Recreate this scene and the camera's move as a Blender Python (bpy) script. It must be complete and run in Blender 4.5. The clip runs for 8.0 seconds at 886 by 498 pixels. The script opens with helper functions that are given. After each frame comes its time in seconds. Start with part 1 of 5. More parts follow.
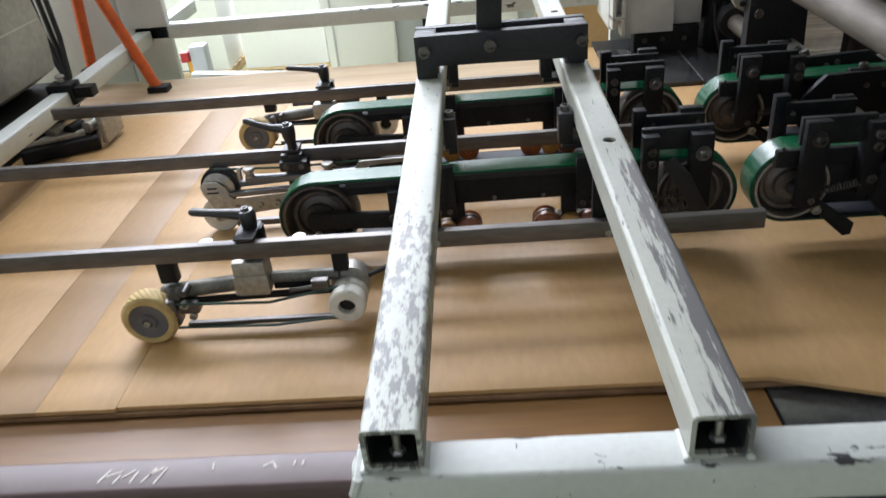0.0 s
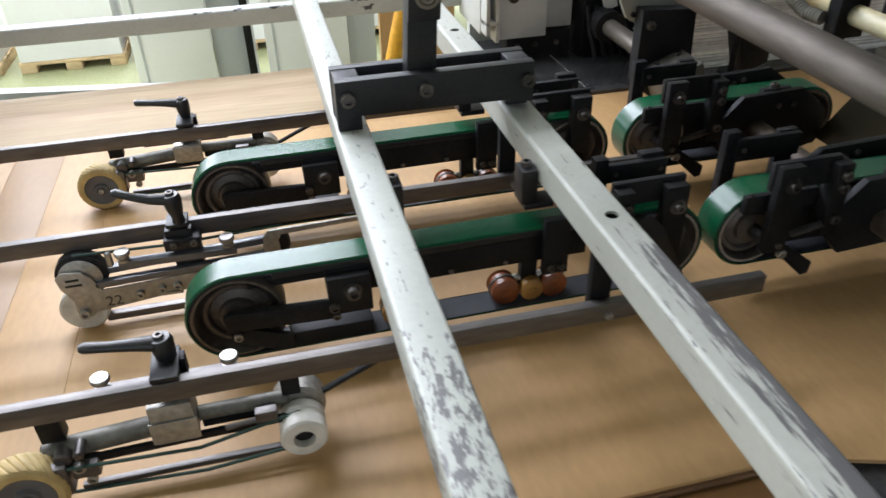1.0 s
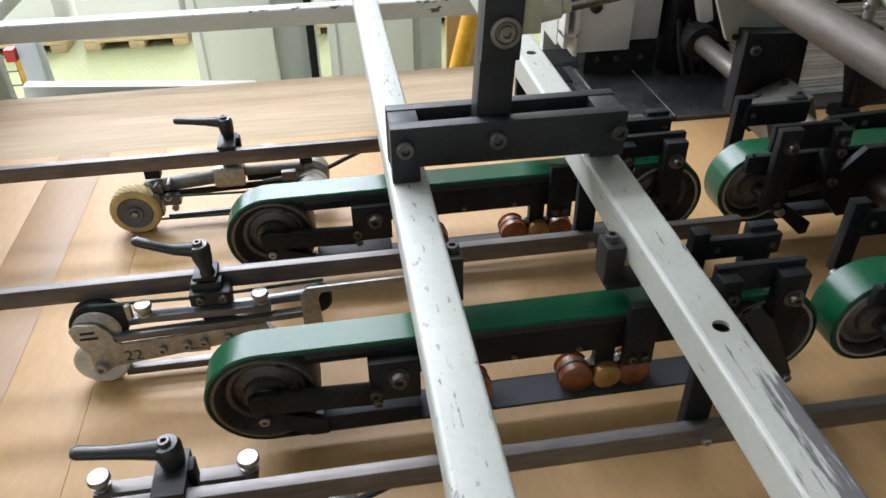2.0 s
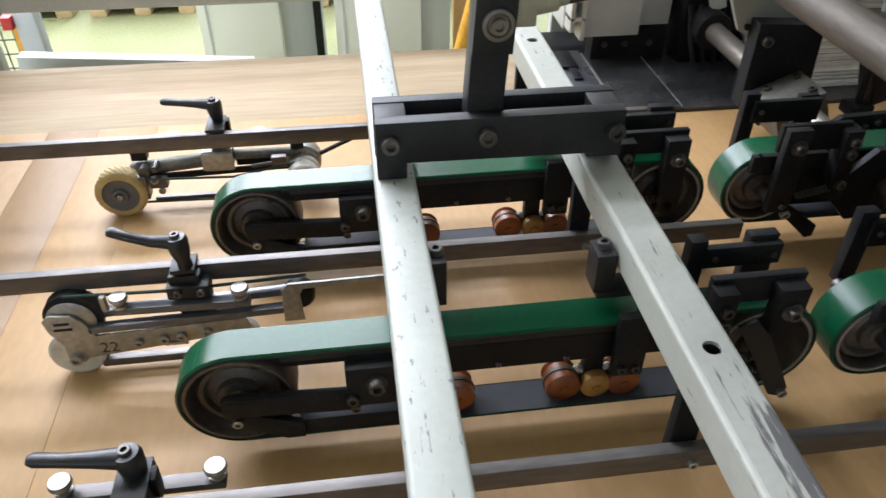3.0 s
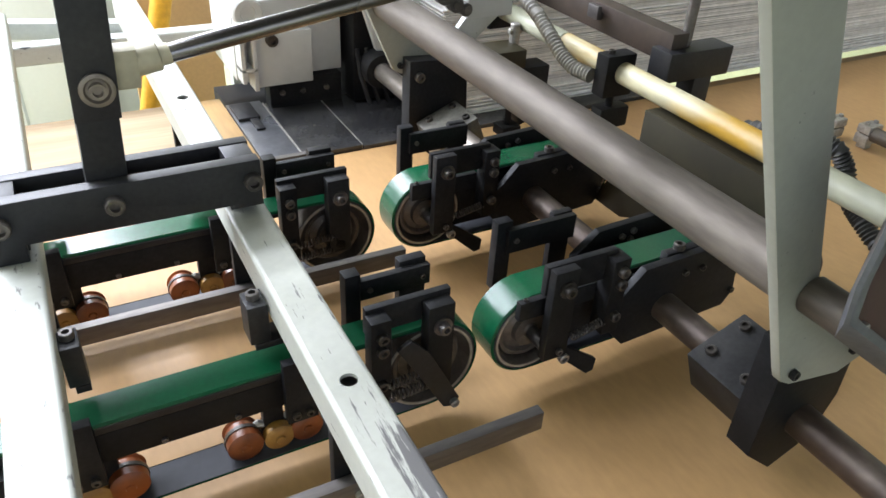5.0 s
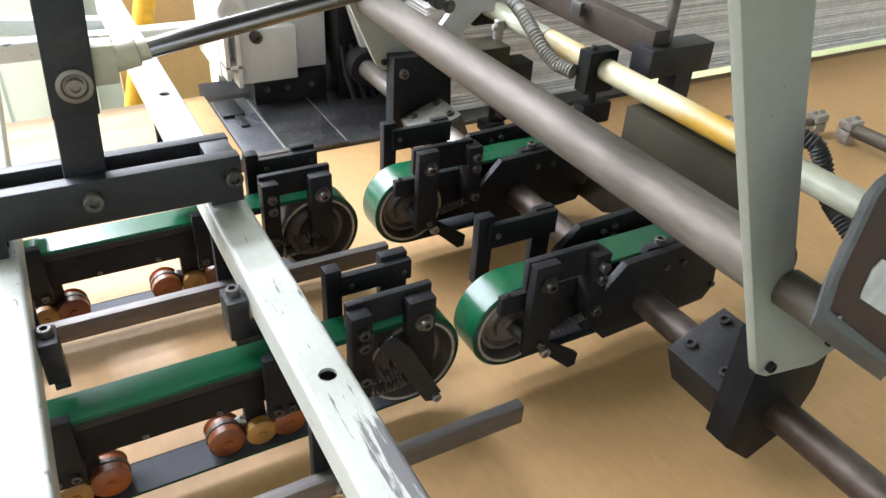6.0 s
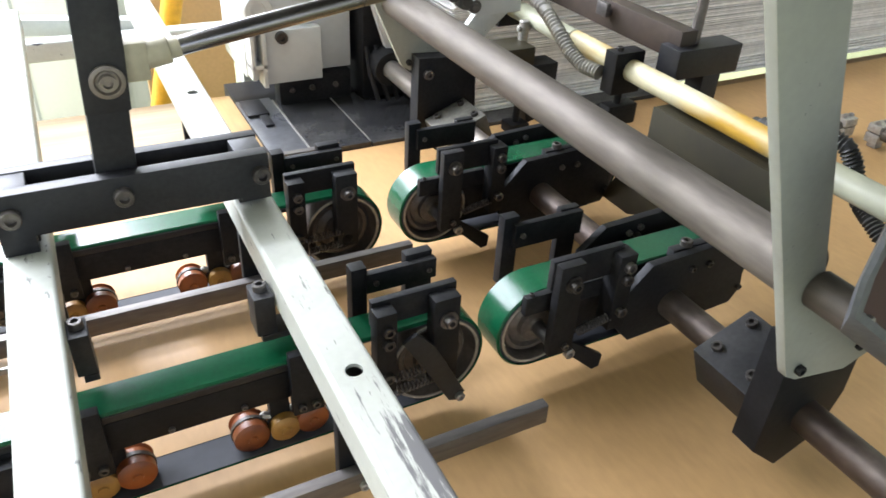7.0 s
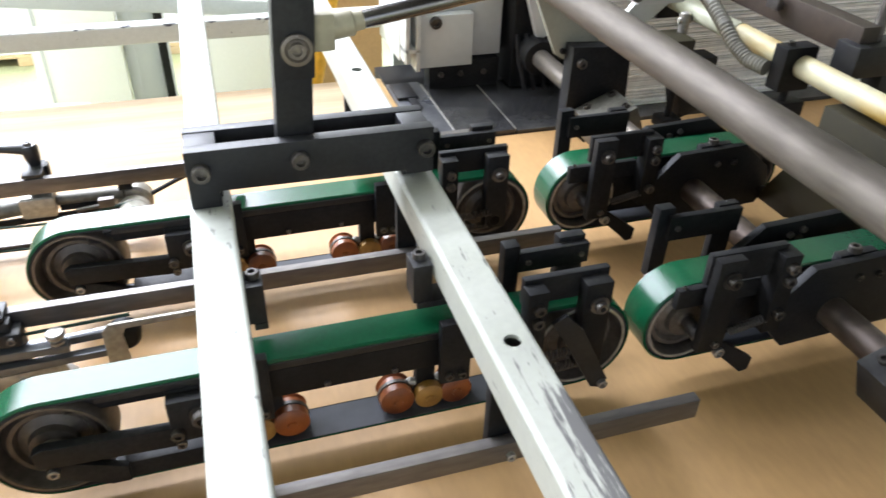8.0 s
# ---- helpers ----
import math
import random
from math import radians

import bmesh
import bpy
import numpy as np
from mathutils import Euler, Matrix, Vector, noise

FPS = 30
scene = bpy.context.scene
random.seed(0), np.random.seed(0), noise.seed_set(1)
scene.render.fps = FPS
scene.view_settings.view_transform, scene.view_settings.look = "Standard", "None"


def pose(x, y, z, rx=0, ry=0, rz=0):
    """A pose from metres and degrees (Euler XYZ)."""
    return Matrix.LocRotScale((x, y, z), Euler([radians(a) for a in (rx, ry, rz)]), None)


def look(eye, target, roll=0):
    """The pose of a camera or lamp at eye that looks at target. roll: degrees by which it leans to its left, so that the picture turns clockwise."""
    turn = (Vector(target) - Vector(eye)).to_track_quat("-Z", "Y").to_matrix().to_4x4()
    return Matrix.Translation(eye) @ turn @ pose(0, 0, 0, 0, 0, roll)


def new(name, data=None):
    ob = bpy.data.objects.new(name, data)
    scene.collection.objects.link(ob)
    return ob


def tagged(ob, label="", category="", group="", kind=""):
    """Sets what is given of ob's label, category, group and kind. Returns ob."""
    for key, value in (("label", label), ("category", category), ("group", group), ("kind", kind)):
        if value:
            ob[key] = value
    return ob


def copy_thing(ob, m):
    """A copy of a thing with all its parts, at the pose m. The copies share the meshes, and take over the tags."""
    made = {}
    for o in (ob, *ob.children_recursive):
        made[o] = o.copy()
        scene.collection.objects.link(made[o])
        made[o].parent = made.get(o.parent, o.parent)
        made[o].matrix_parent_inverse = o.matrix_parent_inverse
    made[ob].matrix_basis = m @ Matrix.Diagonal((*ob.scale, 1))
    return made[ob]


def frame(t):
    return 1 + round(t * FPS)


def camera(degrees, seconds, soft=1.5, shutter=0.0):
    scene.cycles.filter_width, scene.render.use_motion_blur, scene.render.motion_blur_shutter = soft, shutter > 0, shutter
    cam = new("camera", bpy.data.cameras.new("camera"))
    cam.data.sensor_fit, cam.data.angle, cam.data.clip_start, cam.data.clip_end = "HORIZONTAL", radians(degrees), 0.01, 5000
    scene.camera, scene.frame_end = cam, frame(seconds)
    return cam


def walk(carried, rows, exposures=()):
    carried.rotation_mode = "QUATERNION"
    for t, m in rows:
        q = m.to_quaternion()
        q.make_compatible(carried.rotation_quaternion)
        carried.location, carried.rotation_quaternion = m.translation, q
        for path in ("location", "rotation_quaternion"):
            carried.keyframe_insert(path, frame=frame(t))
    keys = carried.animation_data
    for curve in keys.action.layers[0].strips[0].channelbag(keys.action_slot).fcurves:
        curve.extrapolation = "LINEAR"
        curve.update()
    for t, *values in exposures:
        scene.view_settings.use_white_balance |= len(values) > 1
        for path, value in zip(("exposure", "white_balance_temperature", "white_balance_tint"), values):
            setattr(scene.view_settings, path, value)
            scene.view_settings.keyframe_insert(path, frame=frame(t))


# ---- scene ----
cam = camera(61.4, 8.0, shutter=0.35)
PATH = [
    (0, (0.129, -0.928, 0.674), (0.004, 0.783, -0.354), -5.6),
    (0.5, (0.063, -0.809, 0.69), (0.141, 0.918, -0.316), -2.6),
    (1, (-0.062, -0.661, 0.72), (0.324, 0.949, -0.402), -1.3),
    (1.5, (-0.09, -0.554, 0.713), (0.256, 1.048, -0.433), 0.2),
    (1.7, (-0.068, -0.516, 0.724), (0.23, 1.092, -0.427), -0.4),
    (2.8, (-0.002, -0.428, 0.734), (0.178, 1.152, -0.479), -0.2),
    (3, (0.001, -0.428, 0.734), (0.213, 1.142, -0.486), 0.3),
    (3.5, (0.02, -0.438, 0.737), (0.388, 1.125, -0.455), 1.1),
    (4, (0.055, -0.446, 0.741), (0.612, 1.081, -0.424), 2.4),
    (4.5, (0.096, -0.455, 0.744), (0.794, 1.041, -0.384), 2.4),
    (5, (0.121, -0.463, 0.743), (0.945, 0.982, -0.367), 3.4),
    (6.5, (0.129, -0.473, 0.743), (0.976, 0.956, -0.372), 3.7),
    (7, (0.121, -0.471, 0.738), (0.924, 0.987, -0.372), 3.3),
    (7.5, (0.099, -0.469, 0.732), (0.786, 1.042, -0.384), 2.9),
    (8, (0.07, -0.472, 0.724), (0.588, 1.096, -0.405), 1.9),
]
walk(cam, [(t, look(eye, target, roll)) for t, eye, target, roll in PATH],
     exposures=[(0, -0.22), (1.0, -0.26), (3.0, -0.18), (4.0, 0.10), (5.0, 0.52), (6.5, 0.86), (7.0, 0.86), (7.5, 0.80), (8.0, 0.63)])


# ---- light: an overcast sky through roof lights and high north windows of the hall, and an added south fill ----
world = bpy.data.worlds.new("sky")
world.use_nodes = True
scene.world = world
wn = world.node_tree
sky = wn.nodes.new("ShaderNodeTexSky")
sky.sky_type, sky.sun_disc = "NISHITA", False
sky.sun_elevation, sky.sun_rotation = radians(48), radians(20)
wn.nodes["Background"].inputs["Strength"].default_value = 0.12
wn.links.new(sky.outputs[0], wn.nodes["Background"].inputs["Color"])


def daylight(name, centre, target, wide, deep, watts, colour=(1.0, 0.985, 0.95)):
    lamp = bpy.data.lights.new(name, "AREA")
    lamp.shape, lamp.size, lamp.size_y, lamp.energy, lamp.color = "RECTANGLE", wide, deep, watts, colour
    ob = new(name, lamp)
    ob.matrix_world = look(centre, target)
    return ob


SKYLIGHTS = [(1.9, 0.5), (4.7, 0.5), (7.3, 0.5)]
COOL = (0.88, 0.92, 1.06)
for (sy, half), watts in zip(SKYLIGHTS, (310, 780, 1700)):
    daylight("skylight_lamp", (-3.6, sy, 4.42), (-3.6, sy, 0), 7.8, 2 * half, watts, COOL)
daylight("window_lamp", (-2.5, 9.15, 1.95), (-2.5, 0, 0.9), 9.0, 2.2, 800, COOL)
# added fill from the unseen south side, to brighten faces turned to the camera
daylight("window_lamp", (-3.0, -5.95, 2.2), (-3.0, 3.0, 0.6), 9.0, 2.2, 65, COOL)

# ---- materials ----
def shader(name, base, rough=0.5, metal=0.0, second=None, scale=6.0, mix=(0.35, 0.7), bump=0.0, grain=60.0, stretch=(1, 1, 1), rough2=None, coat=0.0, random=0.0, spec=0.5, fine=0.12):
    m = bpy.data.materials.new(name)
    m.use_nodes = True
    t = m.node_tree
    n, l = t.nodes, t.links
    b = n["Principled BSDF"]
    b.inputs["Metallic"].default_value = metal
    b.inputs["Coat Weight"].default_value = coat
    b.inputs["Specular IOR Level"].default_value = spec
    co = n.new("ShaderNodeTexCoord")
    mp = n.new("ShaderNodeMapping")
    mp.inputs["Scale"].default_value = stretch
    l.new(co.outputs["Object"], mp.inputs["Vector"])
    big = n.new("ShaderNodeTexNoise")
    big.inputs["Scale"].default_value, big.inputs["Detail"].default_value = scale, 6
    small = n.new("ShaderNodeTexNoise")
    small.inputs["Scale"].default_value, small.inputs["Detail"].default_value = grain, 4
    l.new(mp.outputs[0], big.inputs["Vector"])
    l.new(mp.outputs[0], small.inputs["Vector"])
    ramp = n.new("ShaderNodeMapRange")
    ramp.inputs["From Min"].default_value, ramp.inputs["From Max"].default_value = mix
    l.new(big.outputs["Fac"], ramp.inputs["Value"])
    mixer = n.new("ShaderNodeMix")
    mixer.data_type = "RGBA"
    mixer.inputs["A"].default_value = (*base, 1)
    mixer.inputs["B"].default_value = (*(second or [c * 0.7 for c in base]), 1)
    l.new(ramp.outputs[0], mixer.inputs["Factor"])
    hsv = n.new("ShaderNodeHueSaturation")
    l.new(mixer.outputs["Result"], hsv.inputs["Color"])
    val = n.new("ShaderNodeMapRange")
    val.inputs["From Min"].default_value, val.inputs["From Max"].default_value = 0.3, 0.7
    val.inputs["To Min"].default_value, val.inputs["To Max"].default_value = 1 - fine, 1 + fine
    l.new(small.outputs["Fac"], val.inputs["Value"])
    if random:
        info = n.new("ShaderNodeObjectInfo")
        rr = n.new("ShaderNodeMapRange")
        rr.inputs["To Min"].default_value, rr.inputs["To Max"].default_value = 1 - random, 1 + random
        l.new(info.outputs["Random"], rr.inputs["Value"])
        mu = n.new("ShaderNodeMath")
        mu.operation = "MULTIPLY"
        l.new(val.outputs[0], mu.inputs[0])
        l.new(rr.outputs[0], mu.inputs[1])
        l.new(mu.outputs[0], hsv.inputs["Value"])
    else:
        l.new(val.outputs[0], hsv.inputs["Value"])
    l.new(hsv.outputs[0], b.inputs["Base Color"])
    rg = n.new("ShaderNodeMapRange")
    rg.inputs["To Min"].default_value = rough
    rg.inputs["To Max"].default_value = rough2 if rough2 is not None else min(1, rough + 0.15)
    l.new(big.outputs["Fac"], rg.inputs["Value"])
    l.new(rg.outputs[0], b.inputs["Roughness"])
    if bump:
        bp = n.new("ShaderNodeBump")
        bp.inputs["Strength"].default_value, bp.inputs["Distance"].default_value = bump, 0.001
        l.new(small.outputs["Fac"], bp.inputs["Height"])
        l.new(bp.outputs[0], b.inputs["Normal"])
    return m


def worn_paint(name, paint, metal_colour, chips=(0.62, 0.66), scale=14.0, stretch=(1, 1, 1), rough=0.38, near=None, edge=0.0, lean=None, lip=None):
    """Paint rubbed and scratched through to bare steel. near: (y where the rubbing ends, length over which it sets in)."""
    m = shader(name, paint, rough, second=[c * 0.86 for c in paint], scale=5.0, grain=120, bump=0.08, fine=0.04)
    n, l = m.node_tree.nodes, m.node_tree.links
    b = n["Principled BSDF"]
    colour = b.inputs["Base Color"].links[0].from_socket
    co = n.new("ShaderNodeTexCoord")
    mp = n.new("ShaderNodeMapping")
    mp.inputs["Scale"].default_value = stretch
    l.new(co.outputs["Object"], mp.inputs["Vector"])
    noi = n.new("ShaderNodeTexNoise")
    noi.inputs["Scale"].default_value, noi.inputs["Detail"].default_value, noi.inputs["Roughness"].default_value = scale, 8, 0.62
    l.new(mp.outputs[0], noi.inputs["Vector"])
    value = noi.outputs["Fac"]
    if near:
        sep = n.new("ShaderNodeSeparateXYZ")
        l.new(co.outputs["Object"], sep.inputs[0])
        gr = n.new("ShaderNodeMapRange")
        gr.inputs["From Min"].default_value, gr.inputs["From Max"].default_value = near[0], near[0] - near[1]
        gr.inputs["To Min"].default_value, gr.inputs["To Max"].default_value = 0.0, near[2]
        l.new(sep.outputs["Y"], gr.inputs["Value"])
        rub = gr.outputs[0]
        if lean:
            ln = n.new("ShaderNodeMapRange")
            ln.inputs["From Min"].default_value, ln.inputs["From Max"].default_value = lean
            ln.inputs["To Min"].default_value, ln.inputs["To Max"].default_value = 0.25, 1.5
            l.new(sep.outputs["X"], ln.inputs["Value"])
            mu = n.new("ShaderNodeMath")
            mu.operation = "MULTIPLY"
            l.new(rub, mu.inputs[0])
            l.new(ln.outputs[0], mu.inputs[1])
            rub = mu.outputs[0]
        add = n.new("ShaderNodeMath")
        l.new(value, add.inputs[0])
        l.new(rub, add.inputs[1])
        value = add.outputs[0]
    if lip is not None:
        sp = n.new("ShaderNodeSeparateXYZ")
        l.new(co.outputs["Object"], sp.inputs[0])
        lp = n.new("ShaderNodeMapRange")
        lp.inputs["From Min"].default_value, lp.inputs["From Max"].default_value = lip - 0.008, lip - 0.001
        lp.inputs["To Max"].default_value = 0.10
        l.new(sp.outputs["Z"], lp.inputs["Value"])
        pl = n.new("ShaderNodeMapRange")
        pl.inputs["From Min"].default_value, pl.inputs["From Max"].default_value = lip - 0.0006, lip + 0.0002
        pl.inputs["To Max"].default_value = -0.10
        l.new(sp.outputs["Z"], pl.inputs["Value"])
        for extra in (lp, pl):
            ad = n.new("ShaderNodeMath")
            l.new(value, ad.inputs[0])
            l.new(extra.outputs[0], ad.inputs[1])
            value = ad.outputs[0]
    cut = n.new("ShaderNodeMapRange")
    cut.inputs["From Min"].default_value, cut.inputs["From Max"].default_value = chips
    l.new(value, cut.inputs["Value"])
    mask = cut.outputs[0]
    if edge:
        # thin scratches along the bar
        mp2 = n.new("ShaderNodeMapping")
        mp2.inputs["Scale"].default_value = (9, 1.2, 9)
        mp2.inputs["Rotation"].default_value = (0, 0, 0.25)
        l.new(co.outputs["Object"], mp2.inputs["Vector"])
        sc = n.new("ShaderNodeTexNoise")
        sc.inputs["Scale"].default_value, sc.inputs["Detail"].default_value = 22, 3
        l.new(mp2.outputs[0], sc.inputs["Vector"])
        c2 = n.new("ShaderNodeMapRange")
        c2.inputs["From Min"].default_value, c2.inputs["From Max"].default_value = edge, edge + 0.02
        l.new(sc.outputs["Fac"], c2.inputs["Value"])
        mx = n.new("ShaderNodeMath")
        mx.operation = "MAXIMUM"
        l.new(mask, mx.inputs[0])
        l.new(c2.outputs[0], mx.inputs[1])
        mask = mx.outputs[0]
    mi = n.new("ShaderNodeMix")
    mi.data_type = "RGBA"
    mi.inputs["B"].default_value = (*metal_colour, 1)
    l.new(mask, mi.inputs["Factor"])
    l.new(colour, mi.inputs["A"])
    l.new(mi.outputs["Result"], b.inputs["Base Color"])
    return m


CREAM = worn_paint("cream_paint", (0.53, 0.55, 0.525), (0.13, 0.125, 0.13), (0.69, 0.72), scale=30, stretch=(0.6, 0.6, 1), edge=0.72)
CREAM_TUBE_A = worn_paint("cream_paint_rubbed", (0.425, 0.44, 0.395), (0.115, 0.113, 0.11), (0.60, 0.68), scale=170, stretch=(1, 0.28, 1), near=(-0.14, 0.07, 0.125), edge=0.745)
CREAM_TUBE_B = worn_paint("cream_paint_scraped", (0.405, 0.415, 0.365), (0.105, 0.102, 0.10), (0.635, 0.70), scale=105, stretch=(1.3, 0.11, 1.3), near=(0.005, 0.09, 0.17), edge=0.70, lean=(0.281, 0.312))
CREAM_BEAM = worn_paint("cream_paint_chipped", (0.53, 0.55, 0.525), (0.05, 0.048, 0.055), (0.655, 0.685), scale=30, stretch=(0.5, 1, 1), edge=0.72, lip=0.0)
BROWN_PAINT = worn_paint("brown_paint", (0.085, 0.05, 0.05), (0.35, 0.34, 0.33), (0.70, 0.73), scale=20)
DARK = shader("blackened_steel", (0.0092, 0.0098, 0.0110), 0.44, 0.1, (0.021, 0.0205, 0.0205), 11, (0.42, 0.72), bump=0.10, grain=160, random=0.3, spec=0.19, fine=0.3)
DARK_BAR = shader("dark_clamp_steel", (0.0150, 0.0155, 0.0175), 0.38, 0.15, (0.028, 0.0275, 0.0275), 11, (0.42, 0.7), bump=0.08, grain=160, fine=0.25, spec=0.38)
STEEL = shader("bare_steel_bar", (0.105, 0.098, 0.095), 0.36, 0.75, (0.19, 0.175, 0.165), 14, (0.4, 0.68), stretch=(0.2, 1, 1), bump=0.08, grain=140, fine=0.2)
PALE_STEEL = shader("machined_steel", (0.31, 0.30, 0.27), 0.36, 0.6, (0.42, 0.40, 0.365), 14, bump=0.06, grain=120, fine=0.2)
# slightly greener cream, darkened to hold the shade on the arms' fronts; chips are wear
ARM_SHADE_PAINT = worn_paint("shaded_cream_paint", (0.29, 0.295, 0.25), (0.13, 0.125, 0.12), (0.70, 0.73), scale=30, edge=0.73)
PIPE_PAINT = shader("greenish_cream_pipe", (0.42, 0.43, 0.33), 0.36, 0, (0.33, 0.33, 0.22), 7, stretch=(1, 0.5, 1))
DARK_HOSE = shader("dark_ribbed_hose", (0.03, 0.03, 0.028), 0.45, 0, (0.05, 0.05, 0.045), 16)
SHAFT = shader("grimy_steel_shaft", (0.100, 0.085, 0.070), 0.50, 0.45, (0.155, 0.135, 0.112), 5, (0.4, 0.66), stretch=(1, 0.18, 1), rough2=0.66, bump=0.06, grain=150, fine=0.16, spec=0.35)
RUSTY_SHAFT = shader("rusty_steel_shaft", (0.06, 0.042, 0.032), 0.42, 0.5, (0.15, 0.125, 0.105), 8, (0.45, 0.68), stretch=(1, 0.5, 1), bump=0.08, grain=120, fine=0.2)
WORN_SHAFT = shader("polished_worn_shaft", (0.30, 0.27, 0.235), 0.34, 0.65, (0.19, 0.165, 0.14), 8, stretch=(1, 0.4, 1), bump=0.04, grain=130)
CHROME = shader("chromed_rod", (0.23, 0.22, 0.22), 0.17, 1.0, (0.29, 0.28, 0.28), 6, fine=0.03)
PIN_STEEL = shader("brown_worn_steel", (0.24, 0.205, 0.165), 0.36, 0.55, (0.14, 0.12, 0.10), 24, bump=0.05)
ZINC = shader("zinc_bolt", (0.42, 0.41, 0.39), 0.34, 0.85, (0.30, 0.29, 0.275), 40)
BOLT = shader("oily_bolt", (0.055, 0.050, 0.046), 0.36, 0.6, (0.11, 0.098, 0.086), 60, random=0.35)
GREEN = shader("green_belt_rubber", (0.003, 0.070, 0.028), 0.21, 0.0, (0.004, 0.061, 0.025), 7, (0.4, 0.62), rough2=0.30, bump=0.015, grain=200, fine=0.1, spec=0.32)
BELT_BACK = shader("dark_belt_underside", (0.03, 0.033, 0.04), 0.55, 0, (0.045, 0.048, 0.055), 12, bump=0.05)
WHEEL = shader("cast_wheel", (0.070, 0.061, 0.053), 0.38, 0.5, (0.155, 0.132, 0.112), 14, bump=0.08, grain=140, fine=0.2)
KRAFT = shader("kraft_board", (0.425, 0.250, 0.102), 0.42, 0, (0.495, 0.302, 0.132), 2.6, (0.36, 0.64), rough2=0.62, bump=0.03, grain=90, stretch=(1, 0.35, 1), fine=0.06, spec=0.5)
# kraft darkened to carry a soft band of shade on the blank
KRAFT_SHADE = shader("kraft_shade_band", (0.30, 0.175, 0.076), 0.42, 0, (0.345, 0.207, 0.094), 2.2, bump=0.02, grain=90, stretch=(1, 0.35, 1), fine=0.05)
MACHINE_GREY = shader("worn_machine_grey", (0.40, 0.40, 0.37), 0.5, 0, (0.17, 0.165, 0.145), 1.6, (0.45, 0.62), bump=0.05)
KRAFT_EDGE = shader("board_edge", (0.16, 0.085, 0.04), 0.8, 0, (0.24, 0.14, 0.07), 20)
PLYWOOD = shader("worn_plywood", (0.47, 0.36, 0.235), 0.62, 0, (0.31, 0.205, 0.125), 3.0, (0.45, 0.68), stretch=(0.12, 1.6, 1), bump=0.03, grain=60, fine=0.10, spec=0.35)
PLANK = shader("varnished_plank", (0.235, 0.120, 0.042), 0.36, 0, (0.145, 0.070, 0.026), 5, (0.38, 0.66), stretch=(0.15, 1, 1), bump=0.05, grain=60, fine=0.12)
YELLOW_WOOD = shader("honey_wood", (0.46, 0.30, 0.135), 0.4, 0, (0.36, 0.215, 0.085), 5, stretch=(1, 0.15, 1), bump=0.03, grain=70)
BLACK_PLASTIC = shader("black_plastic", (0.012, 0.012, 0.013), 0.28, 0, (0.02, 0.02, 0.021), 20, fine=0.05)
ORANGE = shader("amber_roller", (0.27, 0.070, 0.014), 0.28, 0, (0.075, 0.020, 0.008), 22, (0.42, 0.7), random=0.3)
YELLOW = shader("amber_wheel", (0.40, 0.21, 0.040), 0.40, 0, (0.22, 0.10, 0.022), 26)
WHITE_ROLL = shader("white_nylon", (0.74, 0.72, 0.67), 0.45, 0, (0.5, 0.48, 0.43), 20)
CREAM_TYRE = shader("cream_tyre", (0.54, 0.41, 0.18), 0.55, 0, (0.40, 0.28, 0.11), 20, bump=0.1)
GREY_HUB = shader("grey_hub", (0.085, 0.085, 0.092), 0.5, 0, (0.14, 0.14, 0.15), 20)
O_RING = shader("green_cord", (0.02, 0.06, 0.045), 0.5)
YELLOW_PIPE = shader("yellow_stained_pipe", (0.56, 0.52, 0.34), 0.4, 0, (0.43, 0.25, 0.030), 7, (0.42, 0.60), stretch=(1, 0.5, 1))
ARM_GREY = shader("olive_grey_casting", (0.080, 0.076, 0.063), 0.42, 0.3, (0.17, 0.165, 0.14), 14, bump=0.08, grain=140, fine=0.2)
CARD = shader("pale_card", (0.62, 0.61, 0.58), 0.5)
OLIVE = shader("olive_greasy_plate", (0.016, 0.0135, 0.006), 0.42, 0.1, (0.034, 0.028, 0.010), 5, bump=0.05)
SLATE_PLATE = shader("slate_steel_plate", (0.11, 0.115, 0.128), 0.22, 0.4, (0.17, 0.175, 0.185), 5, rough2=0.36, fine=0.15, bump=0.04)
# the paler grey mottling puts reflected daylight into the black colour
BLACK_TABLE = shader("black_glossy_table", (0.040, 0.040, 0.042), 0.10, 0.3, (0.13, 0.13, 0.128), 5, (0.4, 0.8), rough2=0.24, fine=0.2, bump=0.012, grain=110, spec=0.6)
LIGHT_GREY = shader("light_grey_paint", (0.56, 0.57, 0.55), 0.40, 0, (0.50, 0.51, 0.49), 5, fine=0.025)
WHITE_BOARD = shader("white_board", (0.88, 0.88, 0.88), 0.5, 0, (0.84, 0.84, 0.85), 0.8, fine=0.012)
GREY_BOARD = shader("grey_panel", (0.52, 0.54, 0.56), 0.5, 0, (0.48, 0.50, 0.52), 0.8, fine=0.015)
GREEN_FLOOR = shader("green_floor_paint", (0.33, 0.35, 0.175), 0.4, 0, (0.38, 0.395, 0.215), 1.6, bump=0.02)
ORANGE_POLE = shader("orange_pole", (0.62, 0.11, 0.015), 0.4, 0, (0.5, 0.08, 0.012), 10)
YELLOW_POLE = shader("yellow_pole", (0.72, 0.36, 0.02), 0.4, 0, (0.6, 0.28, 0.015), 10)
PALLET_WOOD = shader("pallet_wood", (0.66, 0.50, 0.29), 0.7, 0, (0.54, 0.39, 0.21), 8, stretch=(0.3, 1, 1), bump=0.2, random=0.15)
STACK_SHEET = shader("stacked_board", (0.86, 0.85, 0.83), 0.7, 0, (0.76, 0.74, 0.71), 30, random=0.22)
